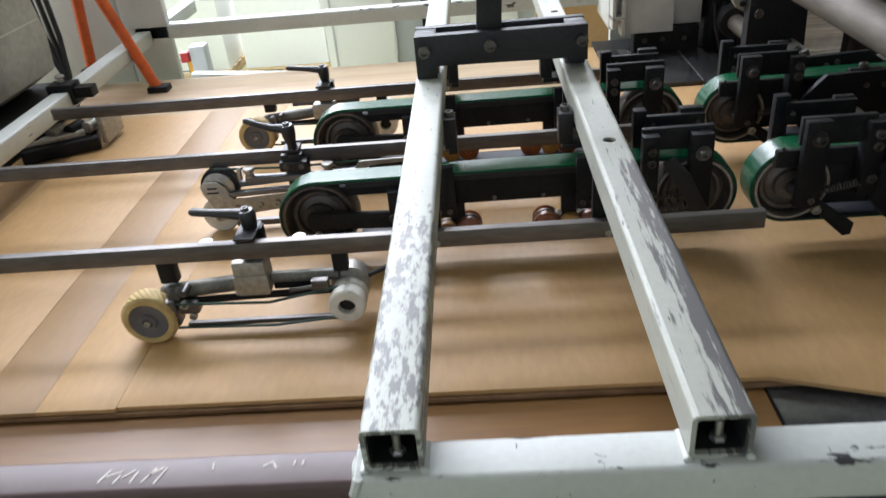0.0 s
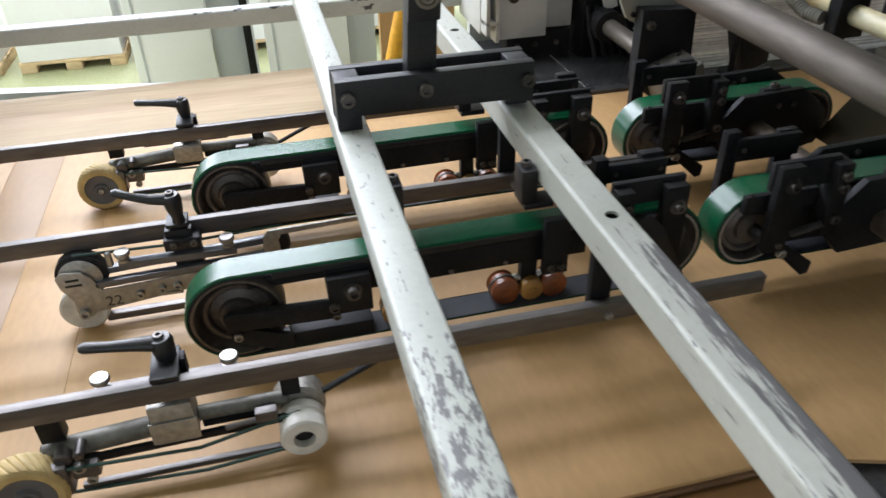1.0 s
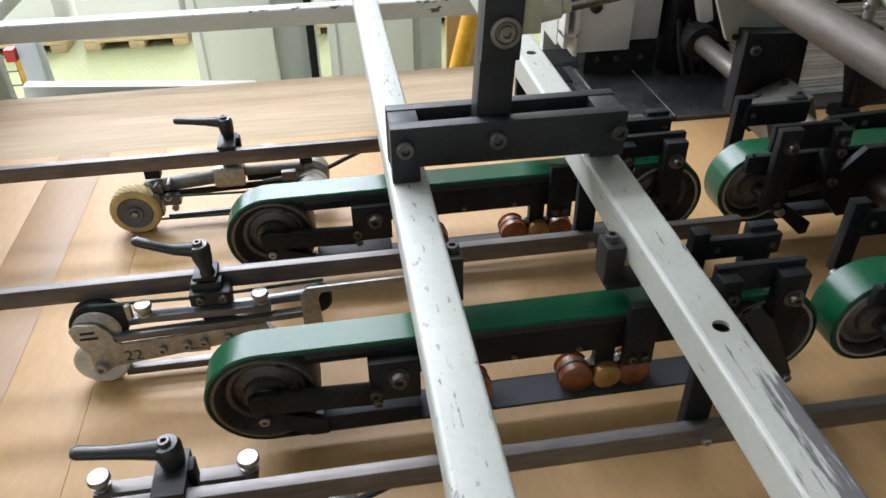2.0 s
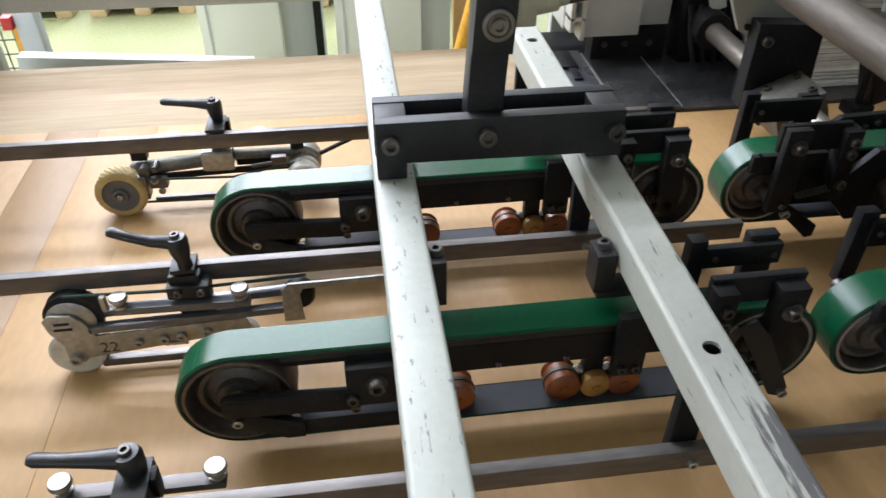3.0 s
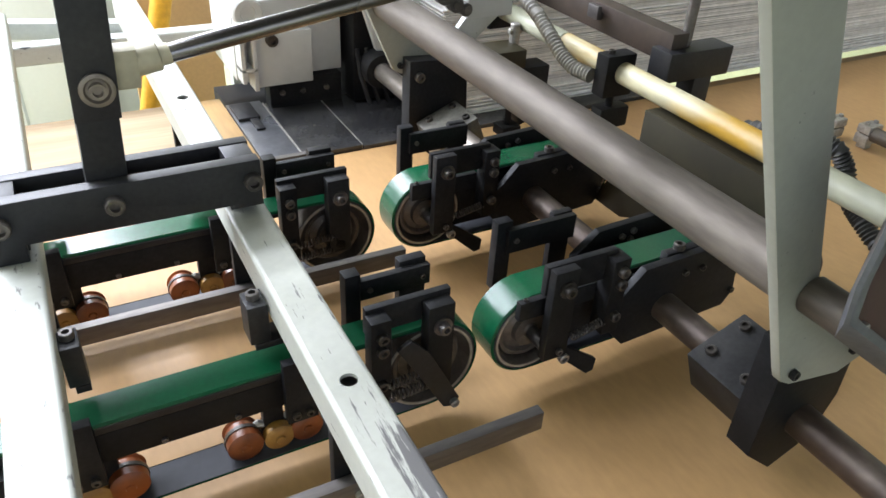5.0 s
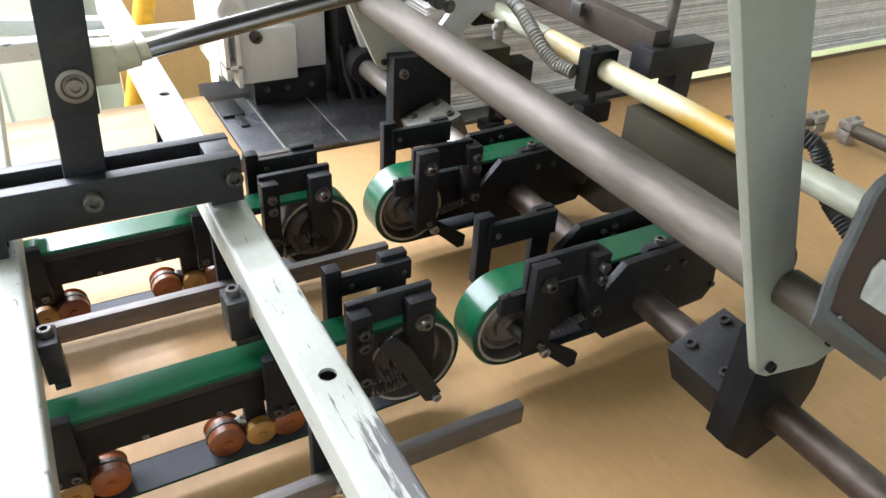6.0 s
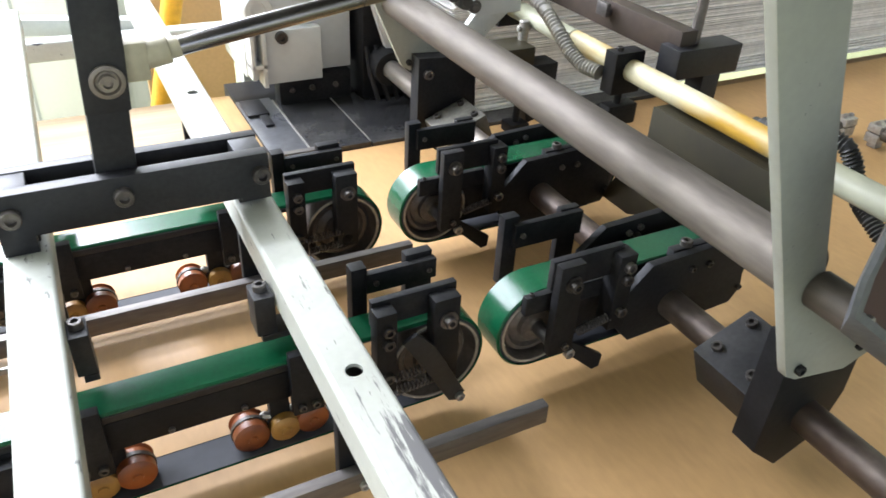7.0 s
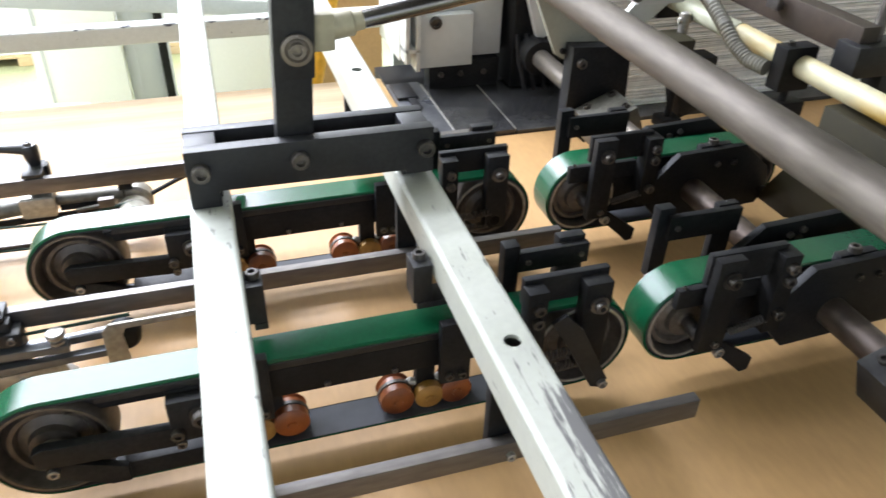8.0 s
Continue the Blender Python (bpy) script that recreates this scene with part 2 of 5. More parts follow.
# colour of the shade seen between stacked boards
STACK_SHADE = shader("board_gap_shade", (0.07, 0.055, 0.045), 0.8)
HOSE = shader("grey_hose", (0.24, 0.23, 0.19), 0.5, 0, (0.16, 0.15, 0.13), 16)
MAROON = shader("maroon_panel", (0.05, 0.018, 0.02), 0.4)
GREY_FRAME = shader("slate_frame", (0.075, 0.078, 0.086), 0.38, 0, (0.12, 0.125, 0.13), 18, bump=0.06, grain=140)
RED = shader("red_plastic", (0.5, 0.02, 0.02), 0.4)
HALL_WALL = shader("hall_wall", (0.62, 0.62, 0.60), 0.7, 0, (0.56, 0.56, 0.54), 1.5)
INK = shader("ink", (0.05, 0.045, 0.04), 0.6)
CHALK = shader("chalk", (0.7, 0.66, 0.62), 0.8)
# near-black that stands in for the shade inside holes, slots and open tube ends
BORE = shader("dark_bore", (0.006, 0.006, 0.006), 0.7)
# dark, so the unseen overhead block bounces little light
SHADE_BLOCK = shader("dark_shade_block", (0.045, 0.045, 0.043), 0.5, 0, (0.07, 0.068, 0.062), 3, bump=0.04)

# ---- mesh helpers: lengths in decimetres, laid down in metres ----
DM = 0.1
ORIGIN = {}


def thing(name, label, category, at=(0, 0, 0), group="", kind=""):
    ob = new(name)
    ob.empty_display_size = 0.05
    ob.location = Vector(at) * DM
    ORIGIN[ob.name] = Vector(at)
    return tagged(ob, label, category, group, kind)


def mesh_of(name, bm, material, at=Vector((0, 0, 0)), smooth=38):
    me = bpy.data.meshes.new(name)
    bmesh.ops.recalc_face_normals(bm, faces=bm.faces)
    bm.transform(Matrix.Diagonal((DM, DM, DM, 1)) @ Matrix.Translation(-at))
    bm.to_mesh(me)
    bm.free()
    me.materials.append(material)
    me.polygons.foreach_set("use_smooth", [True] * len(me.polygons))
    me.set_sharp_from_angle(angle=radians(smooth))
    return me


def part(name, bm, material, parent, label=""):
    """One mesh under a thing or under a part of it; bm is in the plan's decimetres."""
    at = ORIGIN[parent.name]
    ob = new(name, mesh_of(name, bm, material, at))
    ob.parent = parent
    ORIGIN[ob.name] = at
    return tagged(ob, label)


def solo(name, bm, material, label, category, at=(0, 0, 0), group="", kind="", smooth=38):
    """A thing of one mesh."""
    ob = new(name, mesh_of(name, bm, material, Vector(at), smooth))
    ob.location = Vector(at) * DM
    ORIGIN[ob.name] = Vector(at)
    return tagged(ob, label, category, group, kind)


def soften(bm, bev, seg=2):
    if bev:
        es = [e for e in bm.edges if len(e.link_faces) == 2 and e.calc_face_angle(0) > 0.6]
        bmesh.ops.bevel(bm, geom=es, offset=bev, segments=seg, profile=0.6, affect="EDGES", clamp_overlap=True)
    return bm


def box(x0, x1, y0, y1, z0, z1, bev=0.02, turn=None):
    bm = bmesh.new()
    bmesh.ops.create_cube(bm, size=1)
    bm.transform(Matrix.Translation(((x0 + x1) / 2, (y0 + y1) / 2, (z0 + z1) / 2)) @ Matrix.Diagonal((x1 - x0, y1 - y0, z1 - z0, 1)))
    soften(bm, bev)
    if turn:
        c = Vector(((x0 + x1) / 2, (y0 + y1) / 2, (z0 + z1) / 2))
        bm.transform(Matrix.Translation(c) @ Euler([radians(a) for a in turn]).to_matrix().to_4x4() @ Matrix.Translation(-c))
    return bm


def lathe(profile, p0, way, seg=32):
    """Turns (radius, distance along way) pairs round the axis through p0."""
    bm = bmesh.new()
    q = Vector(way).normalized().to_track_quat("Z", "Y").to_matrix()
    rings = []
    for r, a in profile:
        if r < 1e-6:
            rings.append([bm.verts.new(Vector(p0) + q @ Vector((0, 0, a)))])
        else:
            rings.append([bm.verts.new(Vector(p0) + q @ Vector((r * math.cos(2 * math.pi * k / seg), r * math.sin(2 * math.pi * k / seg), a))) for k in range(seg)])
    for a, b in zip(rings, rings[1:]):
        for k in range(seg):
            j = (k + 1) % seg
            quad = [a[k % len(a)], a[j % len(a)], b[j % len(b)], b[k % len(b)]]
            quad = list(dict.fromkeys(quad))
            if len(quad) > 2:
                bm.faces.new(quad)
    return bm


def rod(p0, p1, r, seg=20, bev=0.015):
    d = (Vector(p1) - Vector(p0)).length
    b = min(bev, r * 0.3, d * 0.3)
    return lathe([(0, 0), (r - b, 0), (r, b), (r, d - b), (r - b, d), (0, d)], p0, Vector(p1) - Vector(p0), seg)


def prism(points, axis, a, b, bev=0.0):
    """A polygon drawn in the two other axes, pushed from a to b along axis (0, 1, 2)."""
    bm = bmesh.new()
    other = [n for n in range(3) if n != axis]
    def spot(p, v):
        c = [0, 0, 0]
        c[other[0]], c[other[1]], c[axis] = p[0], p[1], v
        return bm.verts.new(c)
    lo, hi = [spot(p, a) for p in points], [spot(p, b) for p in points]
    bm.faces.new(lo)
    bm.faces.new(hi)
    for k in range(len(points)):
        j = (k + 1) % len(points)
        bm.faces.new((lo[k], lo[j], hi[j], hi[k]))
    bmesh.ops.recalc_face_normals(bm, faces=bm.faces)
    return soften(bm, bev)


def sweep(points, r, seg=10, flat=1.0):
    """A round bar along a line of points."""
    bm = bmesh.new()
    pts = [Vector(p) for p in points]
    rings = []
    up = Vector((0, 0, 1))
    for k, p in enumerate(pts):
        d = (pts[min(k + 1, len(pts) - 1)] - pts[max(k - 1, 0)]).normalized()
        side = d.cross(up)
        side = side.normalized() if side.length > 1e-3 else Vector((1, 0, 0))
        top = side.cross(d)
        rad = r[k] if isinstance(r, (list, tuple)) else r
        rings.append([bm.verts.new(p + rad * (math.cos(2 * math.pi * i / seg) * side + flat * math.sin(2 * math.pi * i / seg) * top)) for i in range(seg)])
    for a, b in zip(rings, rings[1:]):
        for i in range(seg):
            j = (i + 1) % seg
            bm.faces.new((a[i], a[j], b[j], b[i]))
    bm.faces.new(rings[0])
    bm.faces.new(rings[-1])
    return bm


def joined(*some):
    out = bmesh.new()
    for bm in some:
        me = bpy.data.meshes.new("scrap")
        bm.to_mesh(me)
        bm.free()
        out.from_mesh(me)
        bpy.data.meshes.remove(me)
    return out


BOLTS = {}


def bolt(parent, p, way, r=0.085, material=None, name="bolt", washer=0.0, label=""):
    """A socket-head screw whose head stands on p and faces along way."""
    material = material or BOLT
    key = (tuple(way), r, material.name, washer)
    if key not in BOLTS:
        prof = []
        if washer:
            prof += [(washer, 0), (washer, 0.03), (r, 0.03)]
        h = r * 1.05 + (0.03 if washer else 0)
        prof += [(r, 0.0 if not washer else 0.03), (r, h * 0.88), (r * 0.88, h), (r * 0.52, h), (r * 0.5, h * 0.45), (0, h * 0.45)]
        BOLTS[key] = mesh_of("bolt", lathe(prof, (0, 0, 0), way, 14), material)
    ob = new(name, BOLTS[key])
    ob.parent = parent
    ob.location = (Vector(p) - ORIGIN[parent.name]) * DM
    return tagged(ob, label)


def square_tube(x0, x1, y0, y1, z0, z1, wall=0.04, bev=0.05):
    """A hollow square tube along y, open at both ends."""
    bm = bmesh.new()
    def ring(y, inset, rad):
        a, b, c, d = x0 + inset, x1 - inset, z0 + inset, z1 - inset
        out = []
        for cx, cz, s in ((b - rad, d - rad, 0), (a + rad, d - rad, 1), (a + rad, c + rad, 2), (b - rad, c + rad, 3)):
            for k in range(4):
                w = math.pi / 2 * (s + k / 3)
                out.append(bm.verts.new((cx + rad * math.cos(w), y, cz + rad * math.sin(w))))
        return out
    rings = [ring(y0, 0, bev), ring(y1, 0, bev), ring(y1, wall, bev * 0.6), ring(y0, wall, bev * 0.6)]
    for a, b in zip(rings, rings[1:] + rings[:1]):
        for k in range(16):
            bm.faces.new((a[k], a[(k + 1) % 16], b[(k + 1) % 16], b[k]))
    return bm


def beam_x(x0, x1, y0, y1, z0, z1, wall=0.04, bev=0.05):
    bm = square_tube(y0, y1, x0, x1, z0, z1, wall, bev)
    for v in bm.verts:
        v.co.x, v.co.y = v.co.y, v.co.x
    return bm


def drilled_tube(x0, x1, y0, y1, z0, z1, holes, hx, r, wall=0.04, bev=0.05):
    """A square tube along y with round holes through its top wall."""
    bm = square_tube(x0, x1, y0, y1, z0, z1, wall, bev)
    tops = [f for f in bm.faces if abs(f.normal.z) > 0.99 or (max(v.co.z for v in f.verts) - min(v.co.z for v in f.verts) < 1e-6)]
    tops = [f for f in tops if f.calc_center_median().z > (z0 + z1) / 2 and f.calc_area() > 1]
    levels = []
    for f in tops:
        xs = [v.co.x for v in f.verts]
        levels.append((f.calc_center_median().z, min(xs), max(xs)))
    bmesh.ops.delete(bm, geom=tops, context="FACES_ONLY")
    seg = 24
    loops = {}
    for z, a, b in levels:
        stops = [y0]
        for hy in sorted(holes):
            s = 0.16
            stops += [hy - s, hy + s]
            ring = [bm.verts.new((hx + r * math.cos(2 * math.pi * k / seg), hy + r * math.sin(2 * math.pi * k / seg), z)) for k in range(seg)]
            outer = []
            for k in range(seg):
                c, d = math.cos(2 * math.pi * k / seg), math.sin(2 * math.pi * k / seg)
                m = max(abs(c), abs(d))
                c, d = c / m, d / m
                outer.append(bm.verts.new((hx + c * ((b - hx) if c > 0 else (hx - a)), hy + d * s, z)))
            for k in range(seg):
                j = (k + 1) % seg
                bm.faces.new((ring[k], ring[j], outer[j], outer[k]))
            loops.setdefault(hy, []).append(ring)
        stops.append(y1)
        for p, q in zip(stops[::2], stops[1::2]):
            bm.faces.new([bm.verts.new(c) for c in ((a, p, z), (b, p, z), (b, q, z), (a, q, z))])
    for up, low in loops.values():
        for k in range(seg):
            bm.faces.new((up[k], up[(k + 1) % seg], low[(k + 1) % seg], low[k]))
    bmesh.ops.remove_doubles(bm, verts=bm.verts, dist=0.0005)
    return bm

# ---- setting: hall, floor, working table ----
FLOOR = -8.5
solo("floor", box(-90, 110, -60, 92, FLOOR - 2, FLOOR, 0), GREEN_FLOOR, "worn light green painted hall floor", "floor", kind="structure")
solo("wall_north", joined(box(-90, 110, 92, 94, FLOOR, 8, 0), box(-90, 110, 92, 94, 31, 46, 0), box(-90, -71, 92, 94, 8, 31, 0), box(21, 110, 92, 94, 8, 31, 0)), HALL_WALL, "pale hall wall with a high window or fill-lamp opening", "wall", kind="structure")
# the opening in this unseen wall is made up for the south fill lamp
solo("wall_south", joined(box(-90, 110, -62, -60, FLOOR, 10, 0), box(-90, 110, -62, -60, 34, 46, 0), box(-90, -76, -62, -60, 10, 34, 0), box(16, 110, -62, -60, 10, 34, 0)), HALL_WALL, "pale hall wall with a high window or fill-lamp opening", "wall", kind="structure")
solo("wall_west", box(-92, -90, -62, 94, FLOOR, 46, 0), HALL_WALL, "pale plain hall wall", "wall", kind="structure")
solo("wall_east", box(110, 112, -62, 94, FLOOR, 46, 0), HALL_WALL, "pale plain hall wall", "wall", kind="structure")
cuts = [-60.0]
for sy, half in SKYLIGHTS:
    cuts += [sy * 10 - 5.2, sy * 10 + 5.2]
cuts.append(92.0)
roof = [box(-90, 110, a, b, 45, 47, 0) for a, b in zip(cuts[::2], cuts[1::2])]
for a, b in zip(cuts[1::2], cuts[2::2]):
    roof += [box(-90, -75.5, a, b, 45, 47, 0), box(3.5, 110, a, b, 45, 47, 0)]
solo("ceiling", joined(*roof), HALL_WALL, "pale hall ceiling with long roof lights", "ceiling", kind="structure")

# ---- boards on the table ----
XA, XB, XC, XD = -6.08, -5.10, -8.85, -9.85
board = thing("cardboard_blank", "large flat brown corrugated cardboard blank on the table", "cardboard", (5, 4, 0))
part("panel", prism([(-3.948, -1.75), (4.8, -1.76), (7.5, -2.6), (44, -2.6), (44, 9.25), (-3.948, 9.25)], 2, -0.07, 0.0, 0.006), KRAFT, board)
part("panel", box(XB + 0.004, -3.952, -1.78, 9.98, -0.07, 0.0, 0.006), KRAFT, board)
# this panel and the second dark one paint shade bands onto the board
part("panel", box(XA + 0.004, XB, -1.78, 9.98, -0.07, -0.002, 0.006), KRAFT_SHADE, board, "brown strip darkened for a band of shade")
part("panel", box(XC + 0.004, XA, -1.78, 9.98, -0.07, 0.0, 0.006), KRAFT, board)
part("panel", box(XD + 0.004, XC, -1.78, 9.98, -0.07, -0.002, 0.006), KRAFT_SHADE, board, "brown strip darkened for a band of shade")
part("panel", box(-20, XD, -1.78, 9.98, -0.07, 0.0, 0.006), KRAFT, board)
part("panel", box(-3.948, 4.75, 9.255, 9.98, -0.07, -0.004, 0.006), KRAFT, board)
lower = thing("cardboard_blank", "brown cardboard blank lying under the upper one", "cardboard", (5, 4, -0.1))
part("panel", box(-20, 44, -1.80, 9.1, -0.15, -0.08, 0.006), KRAFT_EDGE, lower, "darker brown board edge")
table = thing("work_table", "long wooden-topped machine table under the boards", "table", (0, 5, FLOOR))
part("tabletop", box(-25, 44, -1.60, 9.9, -0.9, -0.18, 0.02), PLANK, table, "dark varnished wooden top")
part("plank", box(-25, 4.75, -4.2, -1.62, -0.42, -0.17, 0.03), PLANK, table, "orange-brown varnished plank")
part("plank", box(4.78, 44, -4.2, -1.62, -0.40, -0.165, 0.03), BLACK_TABLE, table, "black scratched plank")
part("plank", box(-25, 4.72, 10.0, 13.25, -0.25, -0.02, 0.03), PLYWOOD, table, "pale worn plywood strip")
for lx in (-20, 0, 20):
    for ly in (-1, 9):
        part("leg", box(lx, lx + 0.8, ly, ly + 0.8, FLOOR, -0.9, 0.03), LIGHT_GREY, table)
part("plank", box(4.1, 4.74, 9.4, 13.1, -0.015, 0.03, 0.01), YELLOW_WOOD, table, "honey-yellow varnished wooden strip")
bed = thing("machine_bed", "black glossy sheet-metal feed table with a seam", "machine bed", (6.5, 11, FLOOR))
part("plate", box(4.76, 5.6, 9.35, 12.6, -0.2, 0.06, 0.02), SLATE_PLATE, bed, "blue-grey worn steel plate")
part("seam", box(5.605, 5.628, 9.35, 12.4, -0.1, 0.085, 0.004), PALE_STEEL, bed, "bright worn edge strip")
part("seam", box(6.955, 6.975, 9.35, 12.2, -0.1, 0.105, 0.004), PALE_STEEL, bed, "bright worn edge strip")
part("plate", box(5.63, 6.95, 9.3, 12.3, -0.2, 0.10, 0.02), BLACK_TABLE, bed)
part("plate", box(6.98, 16, 9.28, 12.2, -0.2, 0.08, 0.02), BLACK_TABLE, bed)
part("cabinet", box(4.9, 15.5, 9.6, 14.5, FLOOR, -0.2, 0.03), DARK, bed)

# ---- crossbeams and side rails of the gantry ----
near = thing("crossbeam", "cream painted square steel crossbeam, chipped along the edges", "beam", (2, -5, 2.26))
part("tube", beam_x(0.12, 14, -5.26, -4.84, 1.84, 2.26), CREAM_BEAM, near)
part("end_cap", rod((0.08, -5.05, 2.05), (0.14, -5.05, 2.05), 0.2, 12, 0.03), CREAM, near, "lumpy white-painted weld")
part("weld_bead", joined(*[rod((0.10, -5.26 + 0.05 * k, 2.10 + 0.02 * (k % 3)), (0.16, -5.24 + 0.05 * k, 2.27), 0.045, 8) for k in range(8)]), CREAM, near, "lumpy white-painted weld")
for wx in (0.20, 0.68, 2.70, 3.18):
    part("weld", rod((wx, -5.2, 2.27), (wx, -4.88, 2.27), 0.035, 8), CREAM, near)
brown = thing("crossbeam", "purple-brown painted steel beam with chalk marks", "beam", (-6, -5, 2.2))
part("tube", beam_x(-16, 0.10, -5.24, -4.86, 1.82, 2.22), BROWN_PAINT, brown)
part("flange", box(-16, 0.0, -5.5, -4.9, 1.60, 1.80, 0.02), DARK, brown)
for k, (cx, cy, cl, turn) in enumerate(((-1.98, -5.06, 0.15, 65), (-1.90, -5.04, 0.13, 20), (-1.86, -5.10, 0.10, 70), (-1.78, -5.05, 0.12, 40), (-1.72, -5.08, 0.13, 75), (-1.60, -5.07, 0.17, 60), (-1.55, -5.03, 0.12, 35), (-1.50, -5.08, 0.17, 70), (-1.08, -5.0, 0.08, 100), (-0.62, -5.0, 0.09, 30), (-0.56, -5.02, 0.07, 120), (-0.40, -5.0, 0.06, 80), (-0.33, -5.0, 0.06, 80))):
    part("chalk_mark", box(cx - cl / 2, cx + cl / 2, cy - 0.009, cy + 0.009, 2.221, 2.225, 0, (0, 0, turn)), CHALK, brown, "white chalk scrawl")
far = thing("crossbeam", "cream painted square steel crossbeam, scuffed dark along its edge", "beam", (-2, 14.2, 1.48))
part("tube", beam_x(-9.35, 6.2, 14.0, 14.45, 1.03, 1.48), CREAM_BEAM, far)
part("end_cap", box(-9.40, -9.352, 14.02, 14.43, 1.05, 1.46, 0.01), CREAM, far, "welded end plate")
bolt(far, (-9.15, 14.2, 1.48), (0, 0, 1), 0.09)
bolt(far, (5.8, 14.2, 1.48), (0, 0, 1), 0.09)
back = thing("crossbeam", "cream painted square steel crossbeam of the rear frame", "beam", (-2, 16.5, 1.5))
part("tube", box(-8.9, 3.6, 16.28, 16.68, 1.28, 1.68, 0.05, (0, 0, -18)), CREAM, back)
for sy0, sy1, sx in ((-4.8, 13.95, -9.32), (14.5, 18.2, -9.25)):
    side = thing("side_rail", "cream painted square steel side tube of the gantry", "beam", (sx, (sy0 + sy1) / 2, 2.2))
    part("tube", square_tube(sx, sx + 0.46, sy0, sy1, 0.90, 1.34), CREAM, side)
gantry_a = thing("square_tube", "cream painted square tube, paint rubbed to grey at its end", "tube", (0, 0, 2.26), "gantry tubes")
gantry_b = thing("square_tube", "cream painted square tube, scraped bare in streaks, with drilled holes", "tube", (0, 0, 2.26), "gantry tubes")
part("tube", square_tube(0.205, 0.68, -5.17, 12.4, 2.26, 2.70), CREAM_TUBE_A, gantry_a)
drilled = part("tube", drilled_tube(2.71, 3.185, -5.17, 12.9, 2.26, 2.70, (0.0, 6.96), 2.96, 0.085), CREAM_TUBE_B, gantry_b)
drilled.data.polygons.foreach_set("use_smooth", [False] * len(drilled.data.polygons))
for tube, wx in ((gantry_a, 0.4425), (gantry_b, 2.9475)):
    # added black liner: paints the shade of the hollow end
    part("inside", square_tube(wx - 0.193, wx + 0.193, -5.12, -3.0, 2.304, 2.656, 0.006, 0.02), BORE, tube, "black liner giving the shade inside the open end")
    part("screw", rod((wx + 0.02, -5.02, 2.30), (wx + 0.02, -5.02, 2.52), 0.035, 10), ZINC, tube, "zinc screw inside the open end")
    part("screw_nut", rod((wx + 0.02, -5.02, 2.31), (wx + 0.02, -5.02, 2.36), 0.07, 6), ZINC, tube, "zinc screw inside the open end")

# ---- bridge clamp with its upright and push rod ----
bridge = thing("bridge_clamp", "dark blackened steel clamp bridging the two cream tubes", "clamp", (1.65, 3.3, 2.72))
bar = part("front_bar", prism([(0.24, 2.71), (0.58, 2.71), (0.58, 2.91), (2.76, 2.89), (2.76, 2.84), (3.11, 2.84), (3.11, 3.43), (0.24, 3.43)], 1, 3.06, 3.24, 0.012), DARK_BAR, bridge)
part("rear_bar", prism([(0.24, 2.72), (0.60, 2.72), (0.60, 2.90), (2.76, 2.90), (2.76, 2.72), (3.11, 2.72), (3.11, 3.43), (0.24, 3.43)], 1, 3.58, 3.74, 0.012), DARK_BAR, bridge)
part("spacer", box(0.25, 0.60, 3.245, 3.575, 2.73, 3.42, 0.012), DARK_BAR, bridge)
part("spacer", box(2.76, 3.09, 3.245, 3.575, 2.73, 3.42, 0.012), DARK_BAR, bridge)
post = part("upright", prism([(1.26, 2.95), (1.68, 2.95), (1.86, 6.3), (1.44, 6.3)], 1, 3.245, 3.575, 0.015), DARK_BAR, bridge)
part("cover_plate", prism([(1.31, 4.12), (1.76, 4.12), (1.88, 6.3), (1.43, 6.3)], 1, 3.15, 3.243, 0.015), DARK_BAR, bridge)
for bx, bz in ((0.40, 3.18), (1.50, 3.21), (3.0, 3.18)):
    bolt(bar, (bx, 3.06, bz), (0, -1, 0), 0.105)
pin = part("pivot_pin", lathe([(0.0, 0.0), (0.17, 0), (0.175, 0.05), (0.15, 0.06), (0.13, 0.06), (0.11, 0.03), (0.085, 0.03), (0.085, 0.10), (0.05, 0.10), (0.045, 0.05), (0, 0.05)], (1.58, 3.15, 4.46), (0, -1, 0), 28), PIN_STEEL, bridge, "worn brownish steel pin with a washer")
push = thing("push_rod", "chromed push rod with a pale yellow fork end", "rod", (2, 3.4, 4.5))
DX = Vector((1, 0.02, 0.155)).normalized()
P0 = Vector((1.76, 3.4, 4.56))
part("fork", joined(box(1.735, 2.02, 3.25, 3.55, 4.37, 4.78, 0.03), rod(P0 + DX * 0.2, P0 + DX * 0.50, 0.15, 20), rod(P0 + DX * 0.48, P0 + DX * 0.62, 0.11, 20)), shader("pale_yellow_steel", (0.46, 0.42, 0.29), 0.45, 0.1, (0.36, 0.33, 0.23), 20), push, "pale yellowed steel fork end")
part("rod", rod(P0 + DX * 0.58, P0 + DX * 6.0, 0.105, 28), CHROME, push)

# ---- guide rails and their hangers ----
def guide_rail(y, x0, x1, z):
    """A flat bar along x whose middle lies at z."""
    rail = thing("guide_rail", "long flat bare steel guide bar over the board", "rail", ((x0 + x1) / 2, y, z), "guide rails")
    part("bar", box(x0, x1, y, y + 0.13, z - 0.13, z + 0.13, 0.012), STEEL, rail)
    for hx in (2.74, 0.36):
        part("hanger", box(hx, hx + 0.27, y + 0.135, y + 0.26, z - 0.14, 2.25, 0.015), DARK, rail, "blackened hanger plate")
        bolt(rail, (hx + 0.2, y, z - 0.04), (0, -1, 0), 0.05, PALE_STEEL)
    return rail


